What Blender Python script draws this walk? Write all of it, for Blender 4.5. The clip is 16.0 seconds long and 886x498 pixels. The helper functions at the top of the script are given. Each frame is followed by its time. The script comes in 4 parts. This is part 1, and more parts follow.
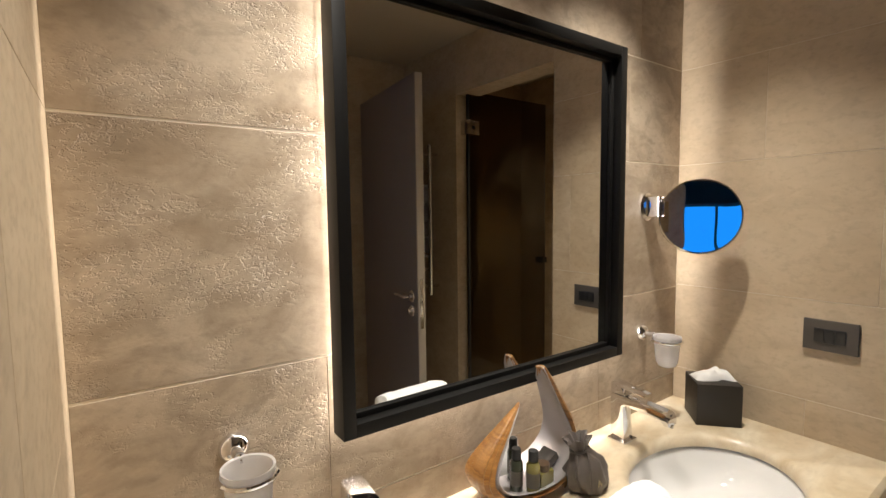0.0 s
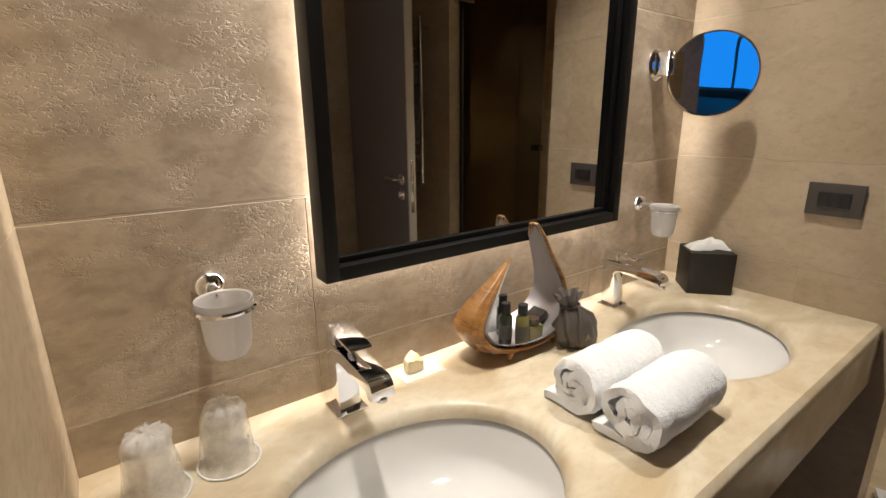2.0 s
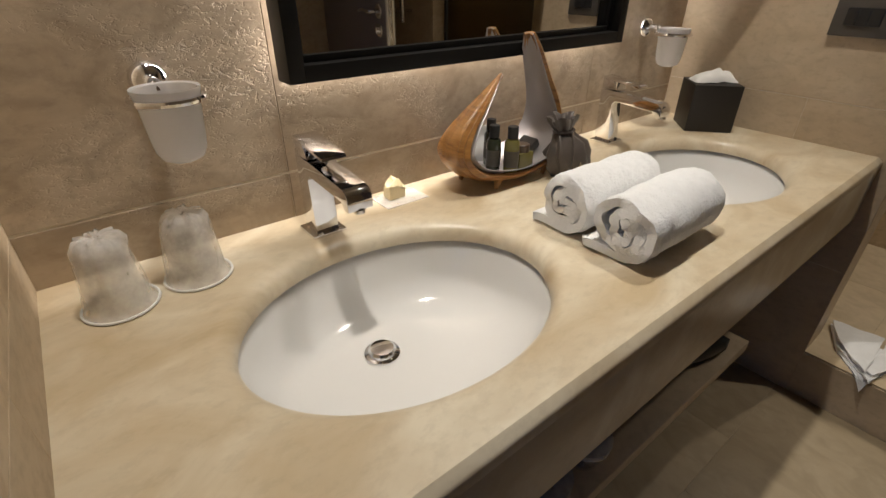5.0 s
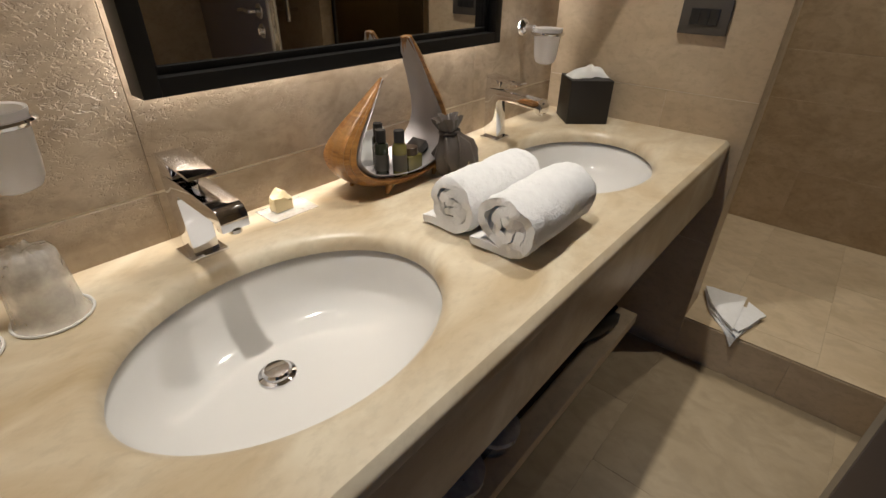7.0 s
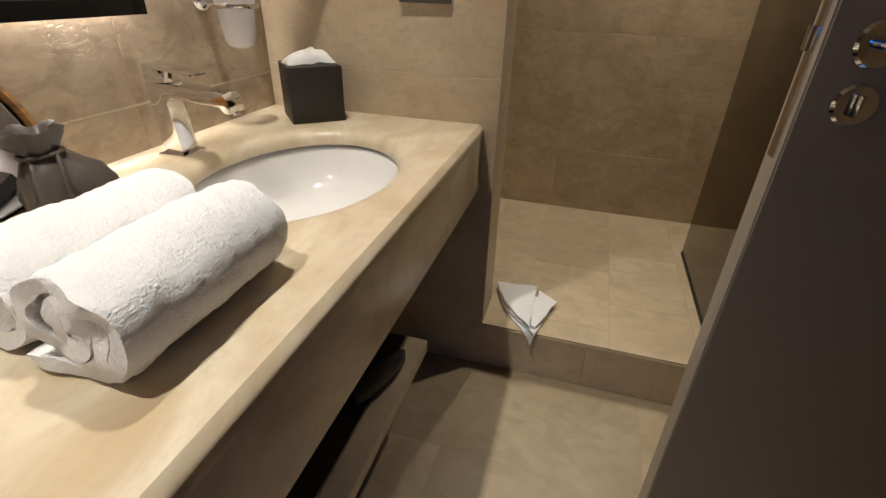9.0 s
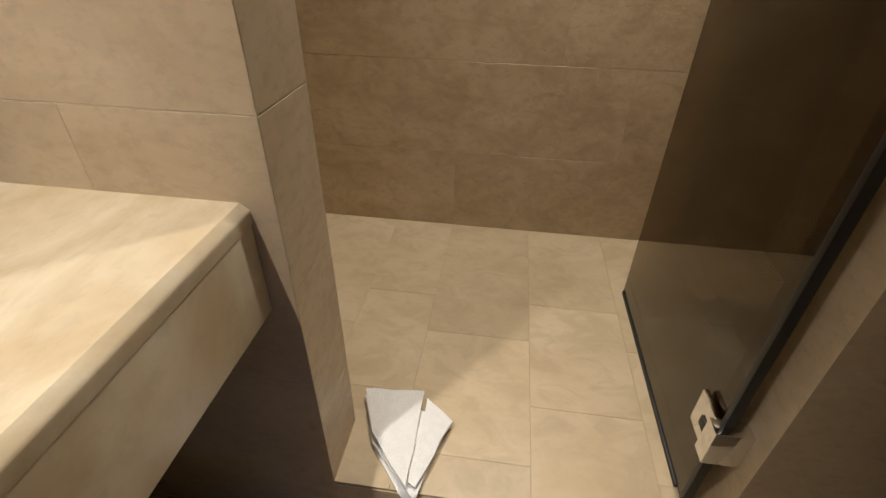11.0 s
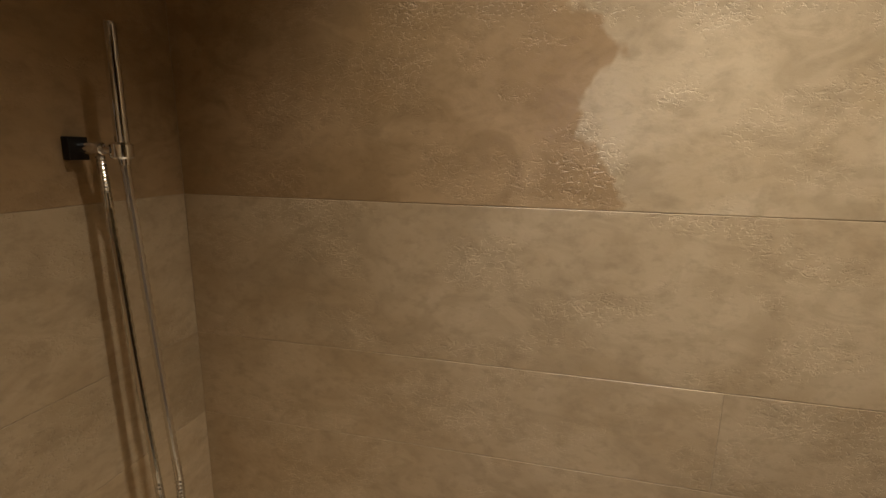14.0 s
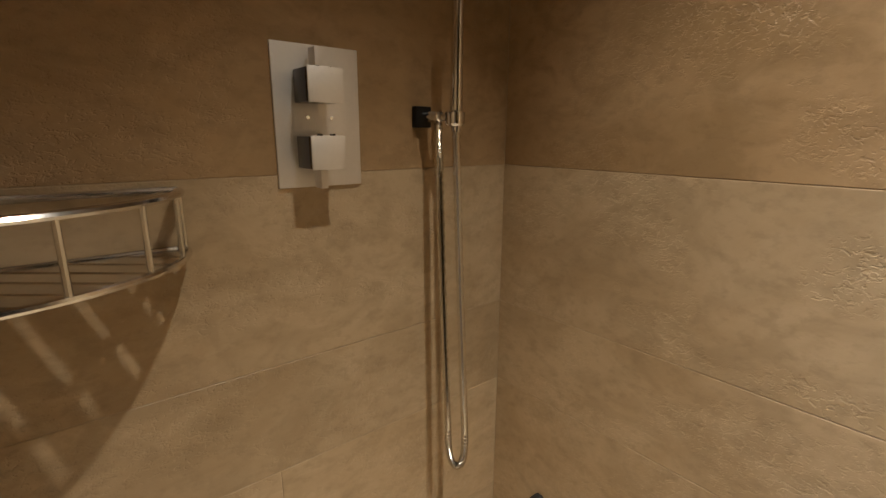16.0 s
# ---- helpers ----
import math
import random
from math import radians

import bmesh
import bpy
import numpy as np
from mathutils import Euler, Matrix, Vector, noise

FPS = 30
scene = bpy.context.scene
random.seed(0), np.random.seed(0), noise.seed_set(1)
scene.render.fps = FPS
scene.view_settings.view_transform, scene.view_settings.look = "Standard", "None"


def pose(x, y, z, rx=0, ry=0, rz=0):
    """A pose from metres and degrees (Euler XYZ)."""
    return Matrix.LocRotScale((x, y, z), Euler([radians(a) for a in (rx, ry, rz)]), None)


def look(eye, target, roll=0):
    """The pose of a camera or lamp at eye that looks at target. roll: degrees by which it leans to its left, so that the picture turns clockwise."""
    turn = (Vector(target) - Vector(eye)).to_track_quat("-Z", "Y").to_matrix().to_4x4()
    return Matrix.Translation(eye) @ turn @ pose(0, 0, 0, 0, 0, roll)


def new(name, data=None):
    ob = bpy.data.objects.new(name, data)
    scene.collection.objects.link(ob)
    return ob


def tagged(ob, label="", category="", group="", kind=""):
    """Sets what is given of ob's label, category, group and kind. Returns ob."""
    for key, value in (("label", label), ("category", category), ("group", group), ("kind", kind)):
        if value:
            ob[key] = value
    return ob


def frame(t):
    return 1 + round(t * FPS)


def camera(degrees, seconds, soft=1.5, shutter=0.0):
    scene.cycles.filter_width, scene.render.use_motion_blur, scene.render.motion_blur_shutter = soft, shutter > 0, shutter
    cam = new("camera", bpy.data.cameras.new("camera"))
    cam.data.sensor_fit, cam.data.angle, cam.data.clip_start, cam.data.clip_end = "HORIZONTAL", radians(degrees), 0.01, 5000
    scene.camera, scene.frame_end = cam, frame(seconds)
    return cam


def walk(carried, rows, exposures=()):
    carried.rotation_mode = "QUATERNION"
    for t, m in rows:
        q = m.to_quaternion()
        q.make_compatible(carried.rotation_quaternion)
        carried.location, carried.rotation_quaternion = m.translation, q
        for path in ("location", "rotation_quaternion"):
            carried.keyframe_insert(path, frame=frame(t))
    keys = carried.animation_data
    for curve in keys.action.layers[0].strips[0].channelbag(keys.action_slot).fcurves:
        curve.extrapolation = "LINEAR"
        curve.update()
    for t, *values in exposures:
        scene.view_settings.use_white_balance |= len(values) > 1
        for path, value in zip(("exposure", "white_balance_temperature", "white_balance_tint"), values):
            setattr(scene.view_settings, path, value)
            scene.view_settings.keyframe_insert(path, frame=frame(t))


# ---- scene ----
U = 0.9  # metres per unit of the plan
cam = camera(86.4, 16.0)

PATH = [
    (0, (0.062, -0.989, 1.675), (1.23, 0.627, 1.515), -0.7),
    (0.5, (0.07, -0.962, 1.61), (1.258, 0.629, 1.373), -0.5),
    (1, (0.084, -0.974, 1.578), (1.251, 0.616, 1.247), -0.7),
    (1.5, (0.099, -0.969, 1.553), (1.247, 0.608, 1.11), -0.6),
    (2, (0.105, -0.949, 1.509), (1.253, 0.601, 0.979), -0.5),
    (2.5, (0.114, -0.943, 1.47), (1.249, 0.579, 0.842), -0.5),
    (3, (0.125, -0.931, 1.431), (1.245, 0.55, 0.687), -0.3),
    (3.5, (0.123, -0.931, 1.382), (1.218, 0.512, 0.534), -0.4),
    (4, (0.125, -0.911, 1.355), (1.191, 0.465, 0.37), 0.2),
    (6.5, (0.149, -0.94, 1.375), (1.327, 0.312, 0.352), 0.8),
    (7, (0.177, -0.95, 1.378), (1.49, 0.158, 0.353), 0.9),
    (7.5, (0.207, -0.963, 1.366), (1.641, -0.013, 0.346), 1.1),
    (8, (0.262, -0.957, 1.334), (1.836, -0.24, 0.328), 1.5),
    (8.5, (0.431, -0.966, 1.278), (2.085, -0.403, 0.306), 1.4),
    (9, (0.608, -0.962, 1.257), (2.280, -0.481, 0.272), 1.5),
    (11.3, (1.501, -1.044, 1.229), (3.141, -0.852, 0.099), 0.8),
    (11.5, (1.560, -1.043, 1.256), (3.219, -0.862, 0.153), 0.6),
    (12, (1.735, -1.000, 1.33), (3.493, -0.844, 0.376), 0.2),
    (12.5, (1.882, -0.967, 1.414), (3.721, -0.834, 0.642), 0.4),
    (13, (1.992, -0.968, 1.413), (3.924, -0.802, 0.929), 0.6),
    (13.5, (2.095, -0.872, 1.447), (4.065, -0.737, 1.128), 1.1),
    (14, (2.14, -0.87, 1.529), (4.045, -0.416, 1.121), 0.8),
    (14.5, (2.168, -0.865, 1.529), (3.957, -0.085, 1.092), 0.9),
    (15, (2.186, -0.849, 1.516), (3.814, 0.226, 1.072), 0.9),
    (15.5, (2.203, -0.831, 1.502), (3.627, 0.498, 1.046), 0.7),
    (16, (2.241, -0.818, 1.487), (3.468, 0.691, 1.02), 0.3),
]
walk(cam, [(t, look(Vector(eye) * U, Vector(target) * U, roll)) for t, eye, target, roll in PATH],
     [(0, 0.02), (1.5, -0.10), (3.0, -0.48), (4, -0.66), (7, -0.60), (9, -0.24), (11.3, 0.32), (13, 0.52), (14, 0.44), (16, 0.96)])


# ---- light ----
world = bpy.data.worlds.new("world")
scene.world = world
world.use_nodes = True
world.node_tree.nodes["Background"].inputs[0].default_value = (0.02, 0.05, 0.10, 1)
world.node_tree.nodes["Background"].inputs[1].default_value = 0.2

WARM = (1.0, 0.94, 0.85)


def area(name, at, aim, sx, sy, power, colour=WARM, spread=180):
    d = bpy.data.lights.new(name, "AREA")
    d.shape, d.size, d.size_y, d.energy, d.color, d.spread = "RECTANGLE", sx * U, sy * U, power, colour, radians(spread)
    ob = new(name, d)
    ob.matrix_world = look(Vector(at) * U, Vector(aim) * U)
    return ob


def spot(name, at, aim, power, cone, blend, colour=WARM, radius=0.025):
    d = bpy.data.lights.new(name, "SPOT")
    d.energy, d.color, d.spot_size, d.spot_blend, d.shadow_soft_size = power, colour, radians(cone), blend, radius
    ob = new(name, d)
    ob.matrix_world = look(Vector(at) * U, Vector(aim) * U)
    return ob


LED = (1.0, 0.92, 0.84)
area("led_strip_left", (0.545, -0.011, 1.685), (0, -0.010, 1.685), 0.016, 0.94, 5.0, LED)
area("led_strip_right", (1.396, -0.011, 1.685), (1.955, -0.010, 1.685), 0.016, 0.94, 5.0, LED)
area("led_strip_bottom", (0.97, -0.011, 1.255), (0.97, -0.010, 0.9), 0.94, 0.016, 5.5, LED)
area("led_strip_top", (0.97, -0.011, 2.115), (0.97, -0.010, 2.7), 0.94, 0.016, 2.5, LED)
CEIL = 2.75
VANITY_SPOTS = [(0.50, -0.34), (1.42, -0.34)]
SHOWER_SPOTS = [(2.70, -0.88), (2.52, -1.36)]
for sx, sy in VANITY_SPOTS:
    spot("downlight_lamp", (sx, sy, CEIL - 0.012), (sx, sy, 0), 90, 86, 1.0)
for sx, sy in SHOWER_SPOTS:
    spot("downlight_lamp", (sx, sy, CEIL - 0.012), (sx, sy, 0), 42 if sy > -1 else 59, 84, 0.8, (1.0, 0.91, 0.77))
area("window_daylight", (-3.2, -0.2, 1.95), (0, -1.1, 1.5), 1.5, 1.1, 1.5, (0.08, 0.30, 1.0))


# ---- materials ----
def material(name, build):
    m = bpy.data.materials.new(name)
    m.use_nodes = True
    nt = m.node_tree
    build(nt, nt.nodes["Principled BSDF"])
    return m


def node(nt, kind, **values):
    n = nt.nodes.new(kind)
    for key, value in values.items():
        n.inputs[key].default_value = value
    return n


def ramp(nt, source, stops):
    r = nt.nodes.new("ShaderNodeValToRGB")
    e = r.color_ramp.elements
    while len(e) < len(stops):
        e.new(0.5)
    for el, (p, c) in zip(e, stops):
        el.position = p
        el.color = (c, c, c, 1) if isinstance(c, (int, float)) else (*c, 1)
    nt.links.new(source, r.inputs[0])
    return r.outputs[0]


def coords(nt, stretch=(1, 1, 1), shift=True):
    tc = nt.nodes.new("ShaderNodeTexCoord")
    mp = nt.nodes.new("ShaderNodeMapping")
    mp.inputs["Scale"].default_value = stretch
    nt.links.new(tc.outputs["Object"], mp.inputs["Vector"])
    if shift:
        oi = nt.nodes.new("ShaderNodeObjectInfo")
        mul = nt.nodes.new("ShaderNodeVectorMath")
        mul.operation = "SCALE"
        mul.inputs[0].default_value = (13.0, 7.0, 19.0)
        nt.links.new(oi.outputs["Random"], mul.inputs["Scale"])
        nt.links.new(mul.outputs[0], mp.inputs["Location"])
    return mp.outputs[0]


def noise_tex(nt, vec, scale, detail=5.0, rough=0.55, distort=0.0):
    n = node(nt, "ShaderNodeTexNoise", Scale=scale, Detail=detail, Roughness=rough, Distortion=distort)
    nt.links.new(vec, n.inputs["Vector"])
    return n.outputs["Fac"]


def mixc(nt, fac, a, b, mode="MIX"):
    m = nt.nodes.new("ShaderNodeMix")
    m.data_type, m.blend_type = "RGBA", mode
    for sock, v in ((m.inputs[0], fac), (m.inputs[6], a), (m.inputs[7], b)):
        if isinstance(v, (int, float)):
            sock.default_value = v
        elif isinstance(v, tuple):
            sock.default_value = (*v, 1)
        else:
            nt.links.new(v, sock)
    return m.outputs[2]


def math_node(nt, op, a, b):
    m = nt.nodes.new("ShaderNodeMath")
    m.operation = op
    for sock, v in zip(m.inputs, (a, b)):
        if isinstance(v, (int, float)):
            sock.default_value = v
        else:
            nt.links.new(v, sock)
    return m.outputs[0]


def bump(nt, bsdf, height, strength, distance):
    b = node(nt, "ShaderNodeBump", Strength=strength, Distance=distance)
    nt.links.new(height, b.inputs["Height"])
    nt.links.new(b.outputs[0], bsdf.inputs["Normal"])
    return b


def travertine(light, dark, pits, rough, veins=0.5, stretch=(1, 1, 1.6), tone=0.12, speck=0.25, soft=False):
    def build(nt, b):
        v = coords(nt, stretch)
        cloud = noise_tex(nt, v, 4.5, 5, 0.55, 1.2) if soft else noise_tex(nt, v, 3.2, 6, 0.6, 0.6)
        fine = noise_tex(nt, v, 38, 6, 0.65)
        patch = noise_tex(nt, v, 9, 4, 0.55, 1.2)
        c = mixc(nt, ramp(nt, cloud, [(0.32, 0.0), (0.70, 1.0)]), dark, light)
        c = mixc(nt, math_node(nt, "MULTIPLY", ramp(nt, patch, [(0.45, 0.0), (0.62, 1.0)]), veins), c,
                 tuple(0.72 * x for x in dark))
        c = mixc(nt, math_node(nt, "MULTIPLY", ramp(nt, fine, [(0.35, 1.0), (0.5, 0.0)]), speck), c, tuple(0.6 * x for x in dark))
        oi = nt.nodes.new("ShaderNodeObjectInfo")
        hs = node(nt, "ShaderNodeHueSaturation")
        val = math_node(nt, "ADD", math_node(nt, "MULTIPLY", oi.outputs["Random"], tone), 1.0 - tone / 2)
        nt.links.new(val, hs.inputs["Value"])
        nt.links.new(c, hs.inputs["Color"])
        nt.links.new(hs.outputs[0], b.inputs["Base Color"])
        # pits gather in regions, with short worm-like grooves between them
        region = ramp(nt, noise_tex(nt, v, 5.5, 3, 0.5), [(0.46, 0.0), (0.66, 1.0)])
        worm = noise_tex(nt, v, 58, 4, 0.6, 0.8)
        groove = ramp(nt, worm, [(0.36, 0.0), (0.44, 1.0)])
        dots = ramp(nt, noise_tex(nt, v, 135, 2, 0.5, 0.3), [(0.33, 0.0), (0.42, 1.0)])
        h = math_node(nt, "MULTIPLY", groove, dots)
        h = math_node(nt, "MULTIPLY", math_node(nt, "SUBTRACT", h, 1.0), region)
        h = math_node(nt, "ADD", h, math_node(nt, "MULTIPLY", fine, 0.25))
        h = math_node(nt, "ADD", h, math_node(nt, "MULTIPLY", patch, 0.5))
        bump(nt, b, h, pits, 0.003)
        if soft:
            b.inputs["Roughness"].default_value = rough + 0.06
        else:
            nt.links.new(ramp(nt, fine, [(0.3, rough + 0.12), (0.7, rough - 0.05)]), b.inputs["Roughness"])
        b.inputs["Specular IOR Level"].default_value = 0.45
    return build


STONE_WALL = material("wall_stone", travertine((0.60, 0.50, 0.38), (0.36, 0.275, 0.19), 0.55, 0.40, 0.42))
STONE_SMOOTH = material("honed_stone", travertine((0.60, 0.49, 0.35), (0.50, 0.39, 0.26), 0.06, 0.42, 0.25))
STONE_SHOWER = material("shower_stone", travertine((0.56, 0.44, 0.29), (0.42, 0.31, 0.185), 0.46, 0.33, 0.30, (1, 1, 1.6), 0.10))
STONE_FLOOR = material("floor_stone", travertine((0.62, 0.51, 0.36), (0.50, 0.39, 0.25), 0.06, 0.36, 0.3, (1.4, 1, 1), 0.14, 0.08))
# same stone as the shower floor, with the room's dimmer light put into the colour
STONE_FLOOR_SHADED = material("shaded_floor_stone", travertine((0.46, 0.37, 0.25), (0.36, 0.28, 0.175), 0.06, 0.36, 0.3, (1.4, 1, 1), 0.14, 0.08))
STONE_TOP = material("counter_stone", travertine((0.75, 0.67, 0.52), (0.54, 0.42, 0.26), 0.012, 0.24, 0.10, (1.0, 1.7, 1), 0.0, 0.16, True))


def plain(name, colour, rough=0.5, metal=0.0, grain=0.0, grain_scale=40.0, relief=0.0, spec=0.5, coat=0.0):
    def build(nt, b):
        b.inputs["Roughness"].default_value, b.inputs["Metallic"].default_value = rough, metal
        b.inputs["Specular IOR Level"].default_value = spec
        b.inputs["Coat Weight"].default_value = coat
        v = coords(nt)
        n = noise_tex(nt, v, grain_scale, 5, 0.6)
        big = noise_tex(nt, v, 4.0, 3)
        k = mixc(nt, math_node(nt, "MULTIPLY", ramp(nt, n, [(0.3, 0.0), (0.7, 1.0)]), grain), colour, tuple(0.6 * c for c in colour))
        k = mixc(nt, math_node(nt, "MULTIPLY", big, grain * 0.5), k, tuple(0.75 * c for c in colour))
        nt.links.new(k, b.inputs["Base Color"])
        if relief:
            bump(nt, b, n, relief, 0.002)
    return material(name, build)


GROUT = plain("grout", (0.80, 0.73, 0.60), 0.8, grain=0.2, grain_scale=90, relief=0.2)
GROUT_FLOOR = plain("floor_grout", (0.46, 0.37, 0.25), 0.8, grain=0.2, grain_scale=90)
GROUT_SHOWER = plain("shower_grout", (0.46, 0.36, 0.24), 0.8, grain=0.3, grain_scale=90, relief=0.2)
PLASTER = plain("ceiling_plaster", (0.46, 0.39, 0.30), 0.9, grain=0.06, grain_scale=60, relief=0.1)
CHROME = plain("chrome", (0.82, 0.82, 0.84), 0.06, 1.0, grain=0.04)
STEEL = plain("brushed_steel", (0.74, 0.72, 0.69), 0.17, 1.0, grain=0.12, grain_scale=150)
# chrome with a dark reflection of its surroundings put into the base colour
DARK_CHROME = plain("dark_reflection_chrome", (0.10, 0.10, 0.11), 0.1, 1.0, grain=0.05)
SATIN = plain("satin_steel", (0.92, 0.91, 0.90), 0.55, 1.0, grain=0.06, grain_scale=150)
BLACK_FRAME = plain("black_lacquer", (0.008, 0.0075, 0.007), 0.45, grain=0.2, spec=0.25)
MIRROR = plain("mirror_silver", (0.80, 0.80, 0.78), 0.005, 1.0)
CERAMIC = plain("white_ceramic", (0.80, 0.79, 0.77), 0.08, grain=0.02, coat=0.4)
DARK_CUBE = plain("dark_leatherette", (0.022, 0.018, 0.014), 0.5, grain=0.3, grain_scale=220, relief=0.4)
SWITCH = plain("switch_anthracite", (0.085, 0.075, 0.065), 0.38, grain=0.1)
SWITCH_BLACK = plain("switch_black", (0.02, 0.02, 0.02), 0.3)
DOOR_PAINT = plain("door_lacquer", (0.28, 0.235, 0.20), 0.4, grain=0.04, grain_scale=25, relief=0.03)
DOOR_EDGE = plain("door_edge", (0.50, 0.44, 0.35), 0.45, grain=0.06)
PAPER = plain("paper_white", (0.80, 0.79, 0.76), 0.8, grain=0.05)
SOAP = plain("soap_cream", (0.80, 0.68, 0.42), 0.35, grain=0.1, relief=0.2)
RUBBER = plain("black_rubber", (0.015, 0.015, 0.015), 0.5)
POUCH = plain("taupe_satin", (0.10, 0.083, 0.073), 0.38, grain=0.3, grain_scale=180, relief=0.25)
TAUPE_LABEL = plain("dark_label", (0.07, 0.06, 0.045), 0.5, grain=0.2)
BROWN_CAP = plain("brown_cap", (0.06, 0.035, 0.018), 0.3, coat=0.3)
GOLD = plain("gold_print", (0.62, 0.52, 0.32), 0.4, 0.3)
INNER_HORN = plain("silver_lacquer", (0.40, 0.375, 0.37), 0.35, 0.25, grain=0.12, grain_scale=22, relief=0.05)
DARK_GLASS = plain("dark_bottle", (0.03, 0.035, 0.02), 0.1, coat=0.5)
OLIVE = plain("olive_liquid", (0.16, 0.14, 0.045), 0.1, coat=0.6)
# wood for the bedroom floor; under the counter its darkness stands in for shade
WOOD_AND_SHADE = plain("dark_wood_and_shade", (0.07, 0.045, 0.03), 0.5, grain=0.5, grain_scale=14)
CURTAIN = plain("curtain", (0.20, 0.27, 0.38), 0.9, grain=0.2)
ROOM_WALL = plain("bedroom_wall", (0.42, 0.38, 0.34), 0.9, grain=0.08)


def terry(nt, b):
    v = coords(nt)
    n = noise_tex(nt, v, 230, 3, 0.7)
    m = noise_tex(nt, v, 60, 4, 0.6)
    c = mixc(nt, ramp(nt, m, [(0.35, 0.0), (0.65, 1.0)]), (0.91, 0.905, 0.90), (0.96, 0.955, 0.95))
    nt.links.new(c, b.inputs["Base Color"])
    b.inputs["Roughness"].default_value = 1.0
    b.inputs["Sheen Weight"].default_value = 0.3
    bump(nt, b, math_node(nt, "ADD", n, math_node(nt, "MULTIPLY", m, 0.5)), 0.9, 0.005)


TERRY = material("terry_cotton", terry)


def wood(nt, b):
    v = coords(nt, (1, 1, 9))
    n = noise_tex(nt, v, 6, 5, 0.6, 1.4)
    f = noise_tex(nt, coords(nt, (4, 4, 60)), 9, 3)
    c = mixc(nt, ramp(nt, n, [(0.35, 0.0), (0.65, 1.0)]), (0.20, 0.085, 0.022), (0.50, 0.25, 0.075))
    c = mixc(nt, math_node(nt, "MULTIPLY", f, 0.35), c, (0.12, 0.05, 0.015))
    nt.links.new(c, b.inputs["Base Color"])
    b.inputs["Roughness"].default_value = 0.32
    b.inputs["Coat Weight"].default_value = 0.3
    bump(nt, b, n, 0.2, 0.002)


WOOD = material("varnished_wood", wood)


def glassy(name, colour, rough=0.0, ior=1.45, weight=1.0):
    def build(nt, b):
        b.inputs["Base Color"].default_value = (*colour, 1)
        b.inputs["Roughness"].default_value, b.inputs["IOR"].default_value = rough, ior
        b.inputs["Transmission Weight"].default_value = weight
    return material(name, build)


SMOKED = glassy("smoked_glass", (0.20, 0.155, 0.085))
FROSTED = glassy("frosted_glass", (0.93, 0.91, 0.90), 0.45, 1.3, 0.6)


def sheer(name, colour, alpha, rough):
    def build(nt, b):
        v = coords(nt)
        n = noise_tex(nt, v, 55, 4, 0.6)
        b.inputs["Base Color"].default_value = (*colour, 1)
        b.inputs["Roughness"].default_value = rough
        nt.links.new(ramp(nt, n, [(0.3, alpha * 0.8), (0.75, min(1.0, alpha * 1.25))]), b.inputs["Alpha"])
        bump(nt, b, n, 0.3, 0.004)
    return material(name, build)


FILM = sheer("clear_film", (1.0, 0.98, 0.96), 0.33, 0.08)
CLEAR = sheer("clear_glass", (0.85, 0.85, 0.83), 0.16, 0.05)


def glow(name, colour, strength):
    def build(nt, b):
        b.inputs["Base Color"].default_value = (0, 0, 0, 1)
        b.inputs["Emission Color"].default_value = (*colour, 1)
        b.inputs["Emission Strength"].default_value = strength
    return material(name, build)


DAYLIGHT = glow("daylight_pane", (0.01, 0.27, 1.0), 1.3)
BULB = glow("bulb", (1.0, 0.80, 0.55), 12.0)


def damp_stone(nt, b):
    """Shower stone with a ragged tide mark: the part towards the corner is soaked, from the course joint upwards."""
    travertine((0.60, 0.48, 0.33), (0.44, 0.33, 0.20), 0.46, 0.33, 0.4)(nt, b)
    old = b.inputs["Base Color"].links[0].from_socket
    tc = nt.nodes.new("ShaderNodeTexCoord")
    sep = nt.nodes.new("ShaderNodeSeparateXYZ")
    nt.links.new(tc.outputs["Object"], sep.inputs[0])
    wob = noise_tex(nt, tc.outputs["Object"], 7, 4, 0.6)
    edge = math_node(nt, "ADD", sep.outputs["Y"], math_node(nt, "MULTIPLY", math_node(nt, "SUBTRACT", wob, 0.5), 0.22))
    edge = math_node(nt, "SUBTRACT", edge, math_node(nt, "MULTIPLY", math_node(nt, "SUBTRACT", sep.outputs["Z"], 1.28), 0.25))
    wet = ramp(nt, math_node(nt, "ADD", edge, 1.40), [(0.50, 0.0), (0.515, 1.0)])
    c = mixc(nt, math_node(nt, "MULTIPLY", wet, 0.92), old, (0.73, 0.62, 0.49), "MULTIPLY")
    nt.links.new(c, b.inputs["Base Color"])
    b.inputs["Coat Weight"].default_value, b.inputs["Coat Roughness"].default_value = 0.08, 0.12


STONE_DAMP = material("damp_shower_stone", damp_stone)


# ---- building helpers (plan units in, metres out) ----
def base_of(ob):
    v = Vector((0, 0, 0))
    while ob:
        v += ob.location
        ob = ob.parent
    return v


def finish(me, bm, smooth):
    bm.normal_update()
    bm.to_mesh(me)
    bm.free()
    if smooth:
        for p in me.polygons:
            p.use_smooth = True
        me.set_sharp_from_angle(angle=radians(smooth))


def part(name, bm, mat, parent=None, label="", smooth=35):
    """Links bm (in plan units, at its true place) as one mesh, under a thing or part if given."""
    off = base_of(parent)
    for v in bm.verts:
        v.co = v.co * U - off
    me = bpy.data.meshes.new(name)
    finish(me, bm, smooth)
    me.materials.append(mat)
    ob = new(name, me)
    ob.parent = parent
    if label:
        ob["label"] = label
    return ob


